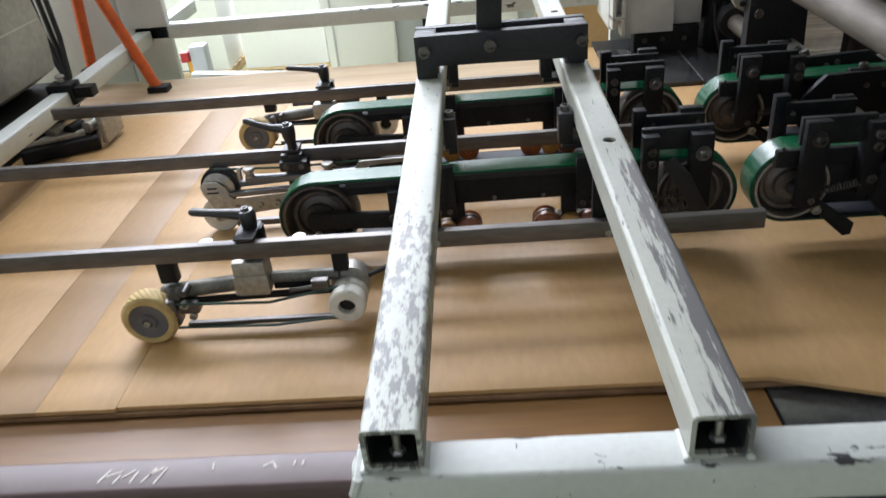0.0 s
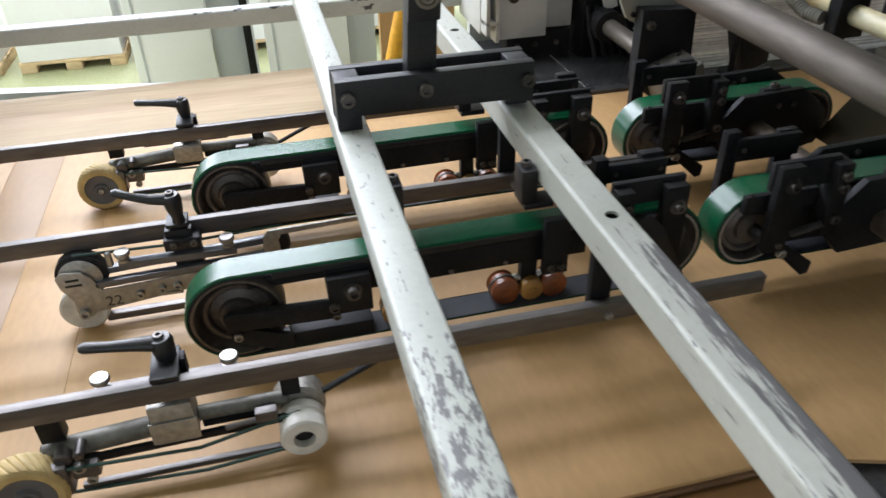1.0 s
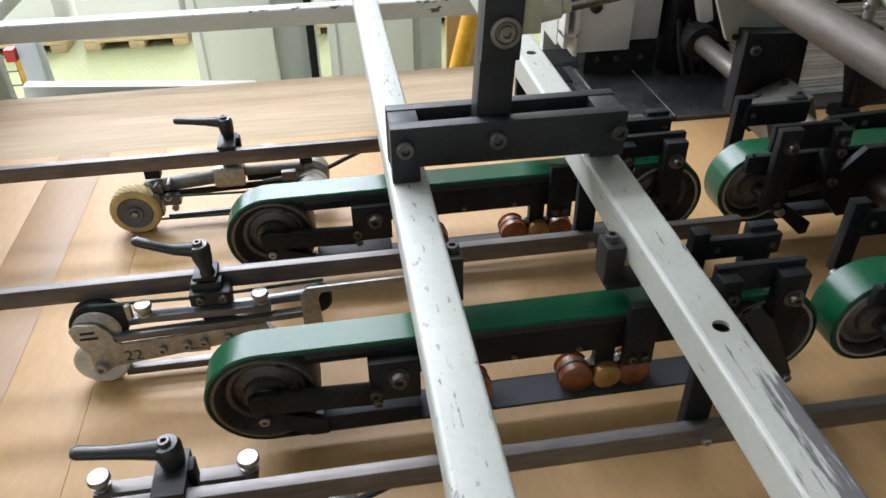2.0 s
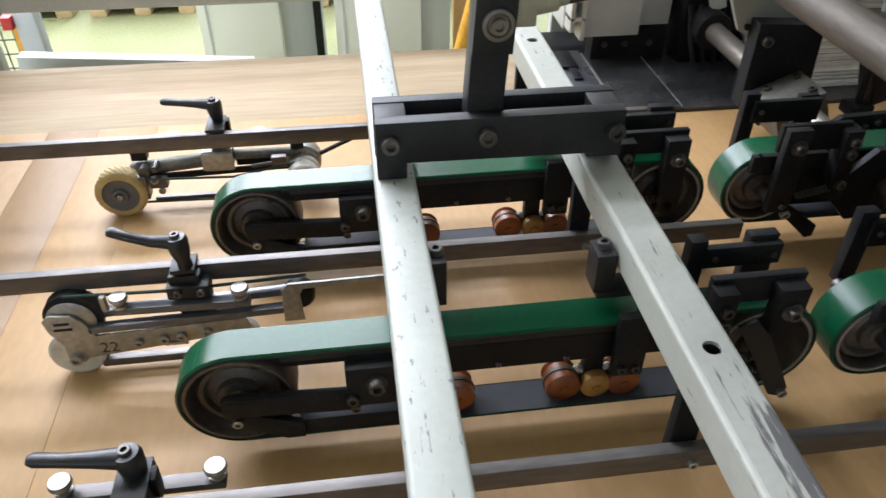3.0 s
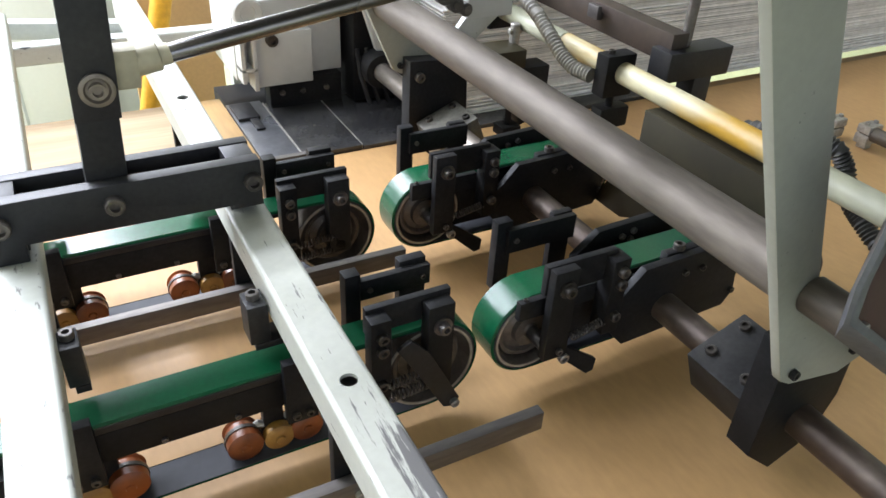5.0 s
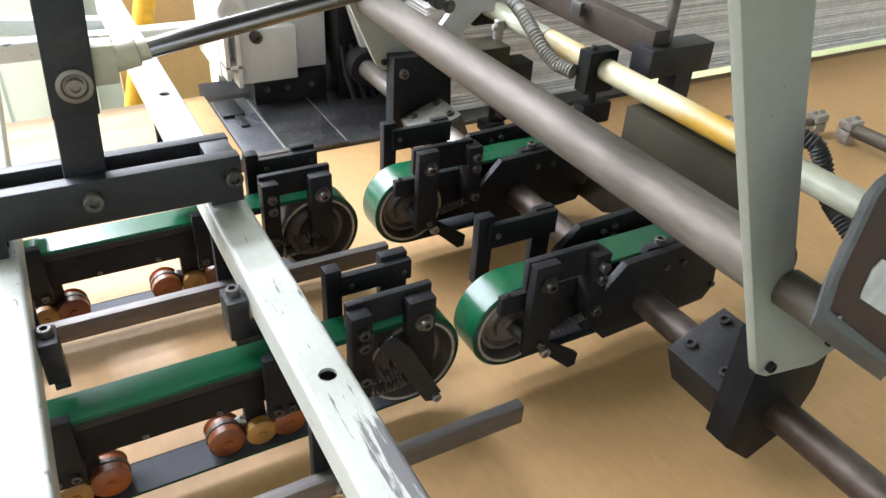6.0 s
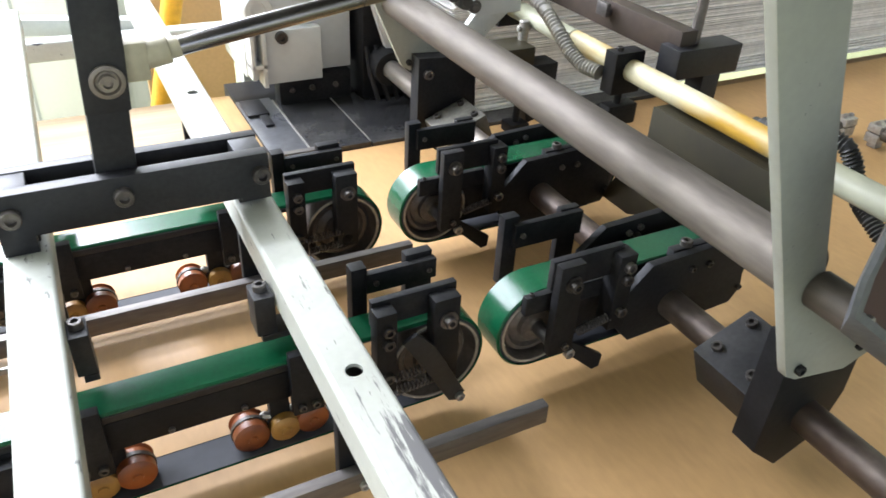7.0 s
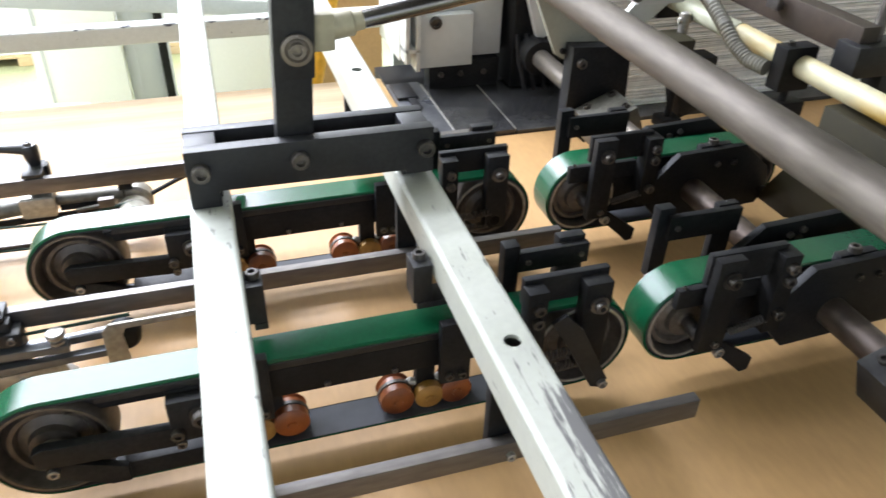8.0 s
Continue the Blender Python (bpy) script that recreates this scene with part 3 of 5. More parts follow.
for ry, rx0, rx1, rz in ((-0.26, -12.0, 5.07, 1.475), (3.30, -12.0, 5.13, 1.37), (6.85, -8.6, 5.1, 1.27)):
    guide_rail(ry, rx0, rx1, rz)


# ---- belt conveyors over the board ----
def belt_loop(xa, xb, zc, r, y0, y1, thick=0.05):
    outer, inner = [], []
    for k in range(25):
        w = math.pi / 2 + math.pi * k / 24
        outer.append((xa + (r + thick) * math.cos(w), zc + (r + thick) * math.sin(w)))
        inner.append((xa + r * math.cos(w), zc + r * math.sin(w)))
    for k in range(25):
        w = -math.pi / 2 + math.pi * k / 24
        outer.append((xb + (r + thick) * math.cos(w), zc + (r + thick) * math.sin(w)))
        inner.append((xb + r * math.cos(w), zc + r * math.sin(w)))
    bm = bmesh.new()
    b = 0.022
    edge = []
    for k, (x, z) in enumerate(outer):
        cx = xa if k < 25 else xb
        d = Vector((x - cx, z - zc)).normalized() * (r + thick - b)
        edge.append((cx + d.x, zc + d.y))
    rings = [[bm.verts.new((x, y, z)) for x, z in loop] for y, loop in ((y0 + b, outer), (y1 - b, outer), (y1, edge), (y1, inner), (y0, inner), (y0, edge))]
    n = len(outer)
    for a, c in zip(rings, rings[1:] + rings[:1]):
        for k in range(n):
            bm.faces.new((a[k], a[(k + 1) % n], c[(k + 1) % n], c[k]))
    return bm


def pulley(parent, x, z, r, y0, y1, name="wheel", bright=False):
    w = y1 - y0
    wheel = part(name, lathe([(0.0, 0.02), (0.10, 0.02), (0.12, 0.05), (0.24, 0.05), (0.26, 0.12), (0.36, 0.17), (0.40, 0.12), (0.45, 0.12), (0.50, 0.19), (r - 0.10, 0.16), (r - 0.075, 0.03), (r - 0.06, 0.0), (r - 0.012, 0.0), (r, 0.02), (r, w - 0.02), (r - 0.02, w), (r - 0.08, w), (r - 0.1, w - 0.12), (0.2, w - 0.1), (0.18, w), (0, w)], (x, y0, z), (0, 1, 0), 48), WHEEL, parent)
    part("rim", lathe([(r - 0.052, -0.012), (r - 0.02, -0.012), (r - 0.012, 0.0), (r - 0.012, 0.02), (r - 0.057, 0.02), (r - 0.052, -0.012)], (x, y0, z), (0, 1, 0), 48), PALE_STEEL if bright else WHEEL, wheel, "bright worn rim" if bright else "")
    return wheel


def spring(parent, p0, p1, r=0.05, turns=11):
    a, b = Vector(p0), Vector(p1)
    d = (b - a).normalized()
    s = d.cross(Vector((0, 0, 1))).normalized()
    u = s.cross(d)
    pts = [a + (b - a) * k / (turns * 10) + r * (math.cos(k * 0.2 * math.pi) * s + math.sin(k * 0.2 * math.pi) * u) for k in range(turns * 10 + 1)]
    return part("spring", sweep(pts, 0.014, 6), STEEL, parent)


def pinch_roller(parent, x, z, r, material, y0=1.46, y1=1.80):
    roller = part("pinch_roller", lathe([(0, 0), (0.05, 0), (0.06, 0.02), (r - 0.04, 0.02), (r, 0.05), (r, y1 - y0 - 0.1), (r - 0.03, y1 - y0 - 0.08), (r - 0.03, y1 - y0 - 0.03), (r, y1 - y0), (0, y1 - y0)], (x, y0, z), (0, 1, 0), 24), material, parent)
    part("band", lathe([(r + 0.012, 0.16), (r + 0.012, 0.21), (r - 0.01, 0.21), (r - 0.01, 0.16), (r + 0.012, 0.16)], (x, y0, z), (0, 1, 0), 24), BOLT, roller, "dark oily steel band")
    return roller


def bracket(parent, edge, side, y):
    """A block beside a tube, with a foot and a plate that carries the conveyor."""
    x0, x1 = (edge - 0.23, edge - 0.005) if side < 0 else (edge + 0.005, edge + 0.20)
    blk = part("tube_bracket", joined(box(x0, x1, y - 0.16, y + 0.16, 2.02, 2.52, 0.015), box(x0 + 0.05, edge + (0.24 if side < 0 else -0.02) + (0.0 if side < 0 else 0.22), y - 0.16, y + 0.16, 1.93, 2.015, 0.01)), DARK_BAR, parent)
    bolt(blk, ((x0 + x1) / 2, y + 0.02, 2.52), (0, 0, 1), 0.075, STEEL)
    px0, px1 = (edge + 0.0, edge + 0.36) if side < 0 else (edge - 0.26, edge + 0.12)
    plate = part("side_plate", box(px0, px1, 1.28, 1.40, 1.04, 1.925, 0.012), DARK, parent)
    for bx in (px0 + 0.1, px1 - 0.1):
        bolt(plate, (bx, 1.28, 1.16), (0, -1, 0), 0.05)
    return blk


def infeed_conveyor():
    c = thing("belt_conveyor", "dark steel overhead belt conveyor with a glossy green belt", "conveyor", (1.5, 1.65, 0.38), "green belt conveyors")
    belt = part("belt", belt_loop(-1.46, 4.58, 1.08, 0.645, 1.42, 1.88, 0.035), GREEN, c, "glossy green rubber belt")
    part("lining", belt_loop(-1.46, 4.58, 1.08, 0.629, 1.422, 1.878, 0.015), BELT_BACK, belt, "dark fabric inner face")
    pulley(c, -1.46, 1.08, 0.628, 1.43, 1.87)
    pulley(c, 4.58, 1.08, 0.628, 1.43, 1.87, bright=True)
    beam = part("beam", box(-0.28, 3.4, 1.44, 1.86, 1.20, 1.60, 0.015), DARK, c)
    part("belt_support", box(-0.95, 3.6, 1.435, 1.865, 1.605, 1.695, 0.012), DARK_BAR, c, "worn grey steel belt support")
    for bx in (1.42, 2.2):
        bolt(beam, (bx, 1.44, 1.27), (0, -1, 0), 0.035, STEEL)
    # wheel arm and its block by the first tube
    blk = part("arm_block", box(-0.28, 0.30, 1.28, 1.435, 0.98, 1.56, 0.015), DARK, c)
    bolt(blk, (0.05, 1.28, 1.34), (0, -1, 0), 0.095, BOLT, washer=0.12)
    arm = part("wheel_arm", prism([(-1.62, 0.98), (-1.64, 1.20), (-1.55, 1.25), (-0.16, 1.19), (-0.16, 0.92)], 1, 1.28, 1.40, 0.012), DARK, c)
    bolt(arm, (-0.22, 1.28, 1.12), (0, -1, 0), 0.07)
    bolt(arm, (-0.20, 1.28, 0.97), (0, -1, 0), 0.055)
    scraper = part("scraper", prism([(-1.60, 0.80), (-1.55, 0.95), (-1.42, 0.97), (-0.80, 0.72), (-0.80, 0.50), (-1.0, 0.50)], 1, 1.33, 1.42, 0.01), DARK, c)
    bolt(scraper, (-1.50, 1.33, 0.87), (0, -1, 0), 0.06, ZINC)
    part("guide_shoe", box(-0.85, 0.30, 1.40, 1.85, 0.45, 0.70, 0.03), DARK, c)
    part("inner_arm", box(-1.30, -0.2, 1.55, 1.75, 1.42, 1.58, 0.02), DARK, c)
    # rollers that press the lower run
    for x, mat, rr in ((0.62, YELLOW, 0.18), (0.98, ORANGE, 0.21), (2.25, ORANGE, 0.21), (2.65, YELLOW, 0.18), (2.99, ORANGE, 0.20)):
        pinch_roller(c, x, 0.455 + rr, rr, mat)
    for a, b in ((0.62, 0.98), (2.25, 2.65), (2.65, 2.99)):
        part("roller_link", sweep([(a, 1.68, 0.68), ((a + b) / 2, 1.68, 0.80), (b, 1.68, 0.68)], 0.05, 8), PALE_STEEL, c)
    for x in (0.8, 2.63):
        part("roller_carrier", box(x - 0.12, x + 0.12, 1.62, 1.78, 0.75, 1.20, 0.02), DARK, c)
    bracket(c, 2.71, -1, 1.80)
    bracket(c, 0.68, 1, 1.92)
    # frame round the delivery end
    f1 = part("end_post", box(3.70, 3.95, 1.20, 1.40, 0.95, 2.21, 0.015), DARK, c)
    bolt(f1, (3.83, 1.20, 1.99), (0, -1, 0), 0.07)
    bolt(f1, (3.83, 1.20, 1.80), (0, -1, 0), 0.07)
    bolt(f1, (3.83, 1.20, 1.28), (0, -1, 0), 0.07)
    f2 = part("end_post", box(4.42, 4.76, 1.20, 1.40, 0.95, 2.20, 0.015), DARK, c)
    bolt(f2, (4.60, 1.20, 1.90), (0, -1, 0), 0.075, STEEL, washer=0.12)
    part("end_bar", box(3.72, 4.80, 1.405, 1.50, 1.90, 2.26, 0.012), DARK, c)
    strap = part("strap", prism([(3.98, 1.80), (4.16, 1.90), (4.40, 1.62), (4.84, 0.74), (4.74, 0.62), (4.62, 0.66), (4.22, 1.40)], 1, 1.10, 1.16, 0.01), DARK_BAR, c)
    bolt(strap, (4.76, 1.10, 0.70), (0, -1, 0), 0.06, ZINC)
    spring(c, (3.92, 1.22, 1.20), (4.50, 1.22, 1.24))
    spring(c, (3.92, 1.22, 0.98), (4.46, 1.22, 1.02))
    g1 = part("end_post", box(3.70, 3.90, 1.98, 2.16, 1.3, 2.33, 0.015), DARK, c)
    part("end_post", box(4.44, 4.80, 2.06, 2.2, 1.55, 2.30, 0.015), DARK, c)
    g3 = part("end_bar", box(3.88, 4.81, 1.95, 2.05, 1.96, 2.24, 0.012), DARK, c)
    for bx in (4.0, 4.7):
        bolt(g3, (bx, 1.95, 2.1), (0, -1, 0), 0.035)
    part("axle", rod((4.58, 1.2, 1.08), (4.58, 2.1, 1.08), 0.10), STEEL, c)
    part("axle", rod((-1.46, 1.3, 1.08), (-1.46, 2.0, 1.08), 0.10), STEEL, c)
    return c


conveyor_a = infeed_conveyor()
conveyor_a.rotation_euler = (0, radians(-0.3), 0)
conveyor_a.location.z -= 0.006
second = copy_thing(conveyor_a, pose(0.15, 0.165 + 0.328, 0.030, 0, -0.2, 0))
for piece in [o for o in second.children if o.name.startswith("strap")]:
    for extra in (*piece.children, piece):
        bpy.data.objects.remove(extra)


def outfeed_conveyor():
    c = thing("belt_conveyor", "black steel delivery conveyor with a wide green belt", "conveyor", (7.5, 1.65, 0.38), "green delivery conveyors")
    belt = part("belt", belt_loop(5.99, 9.15, 1.14, 0.605, 1.38, 1.92, 0.035), GREEN, c, "glossy green rubber belt")
    part("lining", belt_loop(5.99, 9.15, 1.14, 0.588, 1.382, 1.918, 0.016), BELT_BACK, belt, "dark fabric inner face")
    pulley(c, 5.99, 1.14, 0.587, 1.39, 1.91, bright=True)
    pulley(c, 9.15, 1.14, 0.587, 1.39, 1.91)
    post1 = part("end_post", box(5.90, 6.26, 0.98, 1.12, 0.98, 2.37, 0.015), DARK, c)
    bolt(post1, (6.10, 0.98, 2.10), (0, -1, 0), 0.08, BOLT, washer=0.12)
    bolt(post1, (6.12, 0.98, 1.10), (0, -1, 0), 0.05)
    part("end_bar", box(5.88, 6.95, 1.125, 1.22, 1.95, 2.38, 0.012), DARK, c)
    block = part("end_block", box(6.78, 7.04, 0.95, 1.22, 1.15, 2.32, 0.015), DARK, c)
    for bz in (2.15, 1.96, 1.45):
        bolt(block, (6.92, 0.95, bz), (0, -1, 0), 0.075)
    part("wheel_arm", box(5.62, 6.8, 1.23, 1.33, 1.55, 1.83, 0.012), DARK, c)
    bolt(c, (5.72, 1.28, 1.83), (0, 0, 1), 0.03)
    tail = part("scraper", prism([(6.12, 0.98), (6.28, 1.06), (6.90, 0.60), (6.88, 0.40), (6.76, 0.38)], 1, 1.06, 1.14, 0.01), DARK, c)
    bolt(tail, (6.24, 1.03, 0.92), (0, -1, 0), 0.075, ZINC)
    spring(c, (6.30, 1.0, 1.25), (6.80, 1.0, 1.35))
    side = [(7.18, 1.46), (7.56, 1.86), (8.80, 1.90), (9.38, 1.42), (9.46, 0.95), (9.30, 0.72), (7.40, 0.62), (7.10, 0.95)]
    plate = part("side_plate", prism(side, 1, 1.14, 1.26, 0.012), DARK, c)
    for bx, bz in ((8.30, 1.62), (8.62, 1.62), (9.38, 1.0)):
        bolt(plate, (bx, 1.14, bz), (0, -1, 0), 0.05)
    rear = part("side_plate", prism([(7.12, 1.56), (7.52, 1.90), (8.75, 1.95), (9.25, 1.60), (9.4, 0.95), (7.2, 0.7)], 1, 2.12, 2.24, 0.012), DARK, c)
    for bx, bz in ((7.95, 1.72), (8.12, 1.64), (8.15, 1.78)):
        bolt(rear, (bx, 2.12, bz), (0, -1, 0), 0.05, STEEL)
    part("beam", box(6.4, 8.9, 1.42, 1.88, 0.78, 1.62, 0.015), DARK, c)
    shoe = part("tension_block", box(8.02, 8.62, 1.27, 1.40, 1.60, 1.90, 0.012), DARK_BAR, c)
    bolt(shoe, (8.28, 1.33, 1.90), (0, 0, 1), 0.085)
    p = part("end_post", box(5.96, 6.20, 2.40, 2.56, 1.15, 2.25, 0.015), DARK, c)
    part("end_bar", box(6.1, 7.22, 2.32, 2.42, 1.78, 2.15, 0.012), DARK, c)
    part("end_post", box(6.90, 7.22, 2.425, 2.54, 1.15, 2.17, 0.015), DARK, c)
    bolt(c, (6.22, 2.32, 1.98), (0, -1, 0), 0.04)
    part("axle", rod((5.99, 1.1, 1.14), (5.99, 2.4, 1.14), 0.10), STEEL, c)
    part("collar", rod((8.05, 2.25, 1.08), (8.05, 2.7, 1.08), 0.26), SHAFT, c)
    return c


delivery = outfeed_conveyor()
copy_thing(delivery, Matrix.Translation((0.772, 0.165 + 0.335, 0.026)))
delivery.location += Vector((0.009, 0, -0.005))

# ---- cross shaft, round beam and slanted arms over the delivery ----
shaft = thing("drive_shaft", "grimy bare steel cross shaft, rusty brown at its near end", "shaft", (8.14, 2, 1.05))
part("shaft", rod((8.14, -9, 1.05), (8.14, 4.9, 1.05), 0.215, 32), RUSTY_SHAFT, shaft, "rust-browned length")
part("shaft", rod((8.14, 4.905, 1.05), (8.14, 12.6, 1.05), 0.215, 32), WORN_SHAFT, shaft, "polished pale length")
solo("round_beam", rod((7.08, -1.225, 3.42), (7.08, 13.5, 3.42), 0.30, 48), SHAFT, "thick bare steel round beam across the machine", "beam", (6.95, 2, 3.5))


def slanted_arm(y, way, block_steel):
    """A cream plate reaching up to the unseen overhead block, with a black clamp on the shaft on its inner side (way: 1
    or -1 along y).
    """
    a = thing("hanger_arm", "cream painted slanted arm bolted to a black clamp block", "bracket", (7.8, y, 0.6), "slanted arms")
    def span(p, q):
        return sorted((y + way * p, y + way * q))
    low = [(7.15, 2.28), (7.23, 2.12), (7.40, 2.02), (8.25, 1.86), (8.58, 1.98), (8.64, 2.25), (8.30, 2.50), (7.36, 3.0)]
    plate = part("arm", prism(low + [(6.53, 5.16), (5.34, 8.4), (4.42, 8.4), (5.78, 5.31)], 1, *span(-0.10, 0.02), 0.015), ARM_SHADE_PAINT, a)
    face = span(-0.10, 0.02)[0]
    bolt(plate, (7.36, face - 0.01, 2.20), (0, -1, 0), 0.06, BORE)
    bolt(plate, (8.30, face - 0.01, 2.20), (0, -1, 0), 0.05, BORE)
    cp = part("clamp_plate", prism([(7.42, 2.38), (8.70, 2.30), (8.76, 1.2), (8.56, 0.55), (7.94, 0.28), (7.42, 0.74)], 1, *span(0.03, 0.38), 0.015), DARK, a)
    if way < 0:
        bolt(cp, (7.62, y - 0.38, 2.05), (0, -1, 0), 0.10, BOLT)
    tilt = radians(-22)
    y0, y1 = span(0.40, 1.36)
    zc = 1.07 if way > 0 else 0.95
    blk = part("clamp_block", box(7.66, 8.62, y0, y1, zc - 0.35, zc + 0.35, 0.03, (0, -22, 0)), block_steel, a)
    up = Vector((math.sin(tilt), 0, math.cos(tilt)))
    along = Vector((math.cos(tilt), 0, -math.sin(tilt)))
    for s in (-0.28, 0.28):
        for by in (y0 + 0.2, y1 - 0.18):
            bolt(blk, Vector((8.18, by, zc)) + up * 0.35 + along * s, tuple(up), 0.075)
    return a


slanted_arm(-1.25, 1, DARK_BAR)
slanted_arm(8.35, -1, ARM_GREY)
# unseen block added above the view to keep skylight off the delivery side
overhead = thing("overhead_machine", "added unseen dark block above the slanted arms, shading the delivery", "machine", (9, 4, 8.4))
part("housing", box(2.3, 13, -9.0, 7.2, 8.42, 12, 0.1), SHADE_BLOCK, overhead)

# ---- hold-down devices on the guide rails ----
def lever(parent, x, y, z, tip, reach=0.85):
    h = part("lever", joined(lathe([(0, 0), (0.10, 0), (0.085, 0.12), (0.12, 0.26), (0.135, 0.42), (0.11, 0.48), (0, 0.49)], (x, y, z), (-0.08, 0, 1), 20),
        sweep([(x - 0.02, y, z + 0.38), (x - 0.14, y - 0.01, z + 0.42), (x - 0.32, y - 0.02, z + 0.45), (x - 0.55, y - 0.02, z + 0.46 + tip * 0.5), (x - reach, y, z + 0.47 + tip), (x - reach - 0.05, y, z + 0.47 + tip)], [0.11, 0.105, 0.085, 0.07, 0.075, 0.05], 12, 0.8)), BLACK_PLASTIC, parent, "black plastic clamping lever")
    bolt(h, (x - 0.04, y, z + 0.46), (-0.08, 0, 1), 0.06, STEEL)
    return h


def knob(parent, x, y, z):
    """A flat-headed screw knob on a collar and a thin neck."""
    return part("knob", lathe([(0.05, -0.1), (0.05, 0.0), (0.088, 0.0), (0.088, 0.035), (0.058, 0.045), (0.055, 0.085), (0.10, 0.095), (0.112, 0.115), (0.112, 0.15), (0.098, 0.168), (0, 0.172)], (x, y, z), (0, 0, 1), 20), ZINC, parent, "bright nickel knob")


def ribbed_tyre(x, y0, z, r, inner, wide, ribs=26):
    """A tyre whose tread is cut into slanting ribs."""
    bm = bmesh.new()
    seg = ribs * 4
    rows = [(inner, 0.0, 0), (r - 0.05, 0.0, 0), (r - 0.012, 0.03, 1), (r, 0.08, 1), (r, wide - 0.08, 1), (r - 0.012, wide - 0.03, 1), (r - 0.05, wide, 0), (inner, wide, 0)]
    rings = []
    for rad, a, cut in rows:
        ring = []
        for k in range(seg):
            w = 2 * math.pi * (k / seg + 0.10 * a / wide)
            rr = rad - (0.016 if cut and k % 4 == 0 else 0.0)
            ring.append(bm.verts.new((x + rr * math.cos(w), y0 + a, z + rr * math.sin(w))))
        rings.append(ring)
    for a, b in zip(rings, rings[1:] + rings[:1]):
        for k in range(seg):
            j = (k + 1) % seg
            bm.faces.new((a[k], a[j], b[j], b[k]))
    return bm


def wheel_device(y, rail, dx=0.0, drop=0.0):
    d = thing("hold_down_roller", "hold-down unit with cream-tyred wheel and white roller", "roller unit", (-2.3, 0, 0.0), "hold-down units")
    t = rail - 1.55
    part("clamp", joined(box(-2.33, -2.03, -0.225, 0.30, 1.685 + t, 1.74 + t, 0.012), box(-2.33, -2.03, -0.08, 0.30, 1.25 + t, 1.69 + t, 0.015)), DARK_BAR, d)
    lever(d, -2.15, 0.16, 1.60 + t - drop, 0.03, 0.80)
    part("side_clip", box(-2.025, -1.97, 0.02, 0.18, 1.5 + t, 1.76 + t, 0.01), DARK, d)
    part("strip", box(-3.06, -1.48, 0.30, 0.46, 1.14 + t, 1.23 + t, 0.01), STEEL, d)
    knob(d, -2.99, 0.40, 1.22 + t)
    knob(d, -1.56, 0.40, 1.22 + t)
    part("block", box(-2.46, -1.98, -0.22, 0.15, 0.70, 1.33 + t, 0.03), PALE_STEEL, d, "scuffed machined steel block")
    part("block_plate", box(-2.48, -1.96, -0.245, -0.225, 0.74, 1.05, 0.01), PALE_STEEL, d)
    part("arm", joined(rod((-3.70, 0.02, 0.70), (-2.46, 0.0, 0.82), 0.125, 20, 0.05), rod((-1.98, 0.0, 0.88), (-0.95, 0.02, 0.86), 0.09, 20)), ARM_GREY, d)
    part("arm_bar", box(-3.55, -0.95, -0.16, -0.10, 0.60, 0.70, 0.01, (0, -1.5, 0)), DARK, d)
    part("fitting", joined(rod((-3.45, -0.22, 0.74), (-3.45, -0.02, 0.74), 0.10, 12), box(-3.40, -3.10, -0.26, -0.06, 0.46, 0.66, 0.03), rod((-3.25, -0.3, 0.84), (-3.25, -0.05, 0.84), 0.06, 12)), STEEL, d)
    part("rod_end", joined(rod((-1.7, -0.18, 0.74), (-1.1, -0.18, 0.80), 0.035, 10), box(-1.35, -1.1, -0.22, -0.10, 0.70, 0.90, 0.02)), STEEL, d)
    part("arm_cover", box(-1.95, -1.15, -0.06, 0.0, 0.70, 0.84, 0.01), DARK, d)
    part("hook", box(-3.64, -3.38, -0.07, 0.12, 0.90, 1.36 + t, 0.02), DARK, d)
    part("hook_top", rod((-3.48, 0.12, 1.36 + t), (-3.48, 0.12, 1.40 + t), 0.085), BLACK_PLASTIC, d)
    part("hook", box(-1.02, -0.80, -0.07, 0.12, 0.95, 1.36 + t, 0.02), DARK, d)
    w = part("wheel", lathe([(0, 0.02), (0.06, 0.02), (0.08, -0.03), (0.12, -0.03), (0.14, 0.02), (0.26, 0.02), (0.29, 0.0), (0.30, 0.02), (0.30, 0.30), (0, 0.30)], (-3.87, -0.36, 0.43), (0, 1, 0), 32), GREY_HUB, d, "grey plastic hub")
    part("tyre", ribbed_tyre(-3.87, -0.36, 0.43, 0.43, 0.30, 0.32), CREAM_TYRE, w, "cream ribbed rubber tyre")
    bolt(w, (-3.87, -0.38, 0.43), (0, -1, 0), 0.05, PALE_STEEL)
    part("axle", rod((-3.87, -0.1, 0.43), (-3.87, 0.2, 0.43), 0.07), STEEL, d)
    r2 = part("roller", lathe([(0.13, 0.12), (0.13, 0.0), (0.25, 0.0), (0.275, 0.03), (0.275, 0.2), (0.255, 0.22), (0.255, 0.26), (0.275, 0.28), (0.275, 0.40), (0, 0.40), (0, 0.12), (0.13, 0.12)], (-0.84, -0.40, 0.53), (0, 1, 0), 32), WHITE_ROLL, d, "white nylon roller")
    part("bore", lathe([(0, 0.10), (0.12, 0.10), (0.12, 0.2), (0, 0.2)], (-0.84, -0.40, 0.53), (0, 1, 0), 20), BORE, r2)
    part("roller_body", rod((-0.84, 0.02, 0.62), (-0.84, 0.35, 0.62), 0.31, 32, 0.04), PALE_STEEL, d)
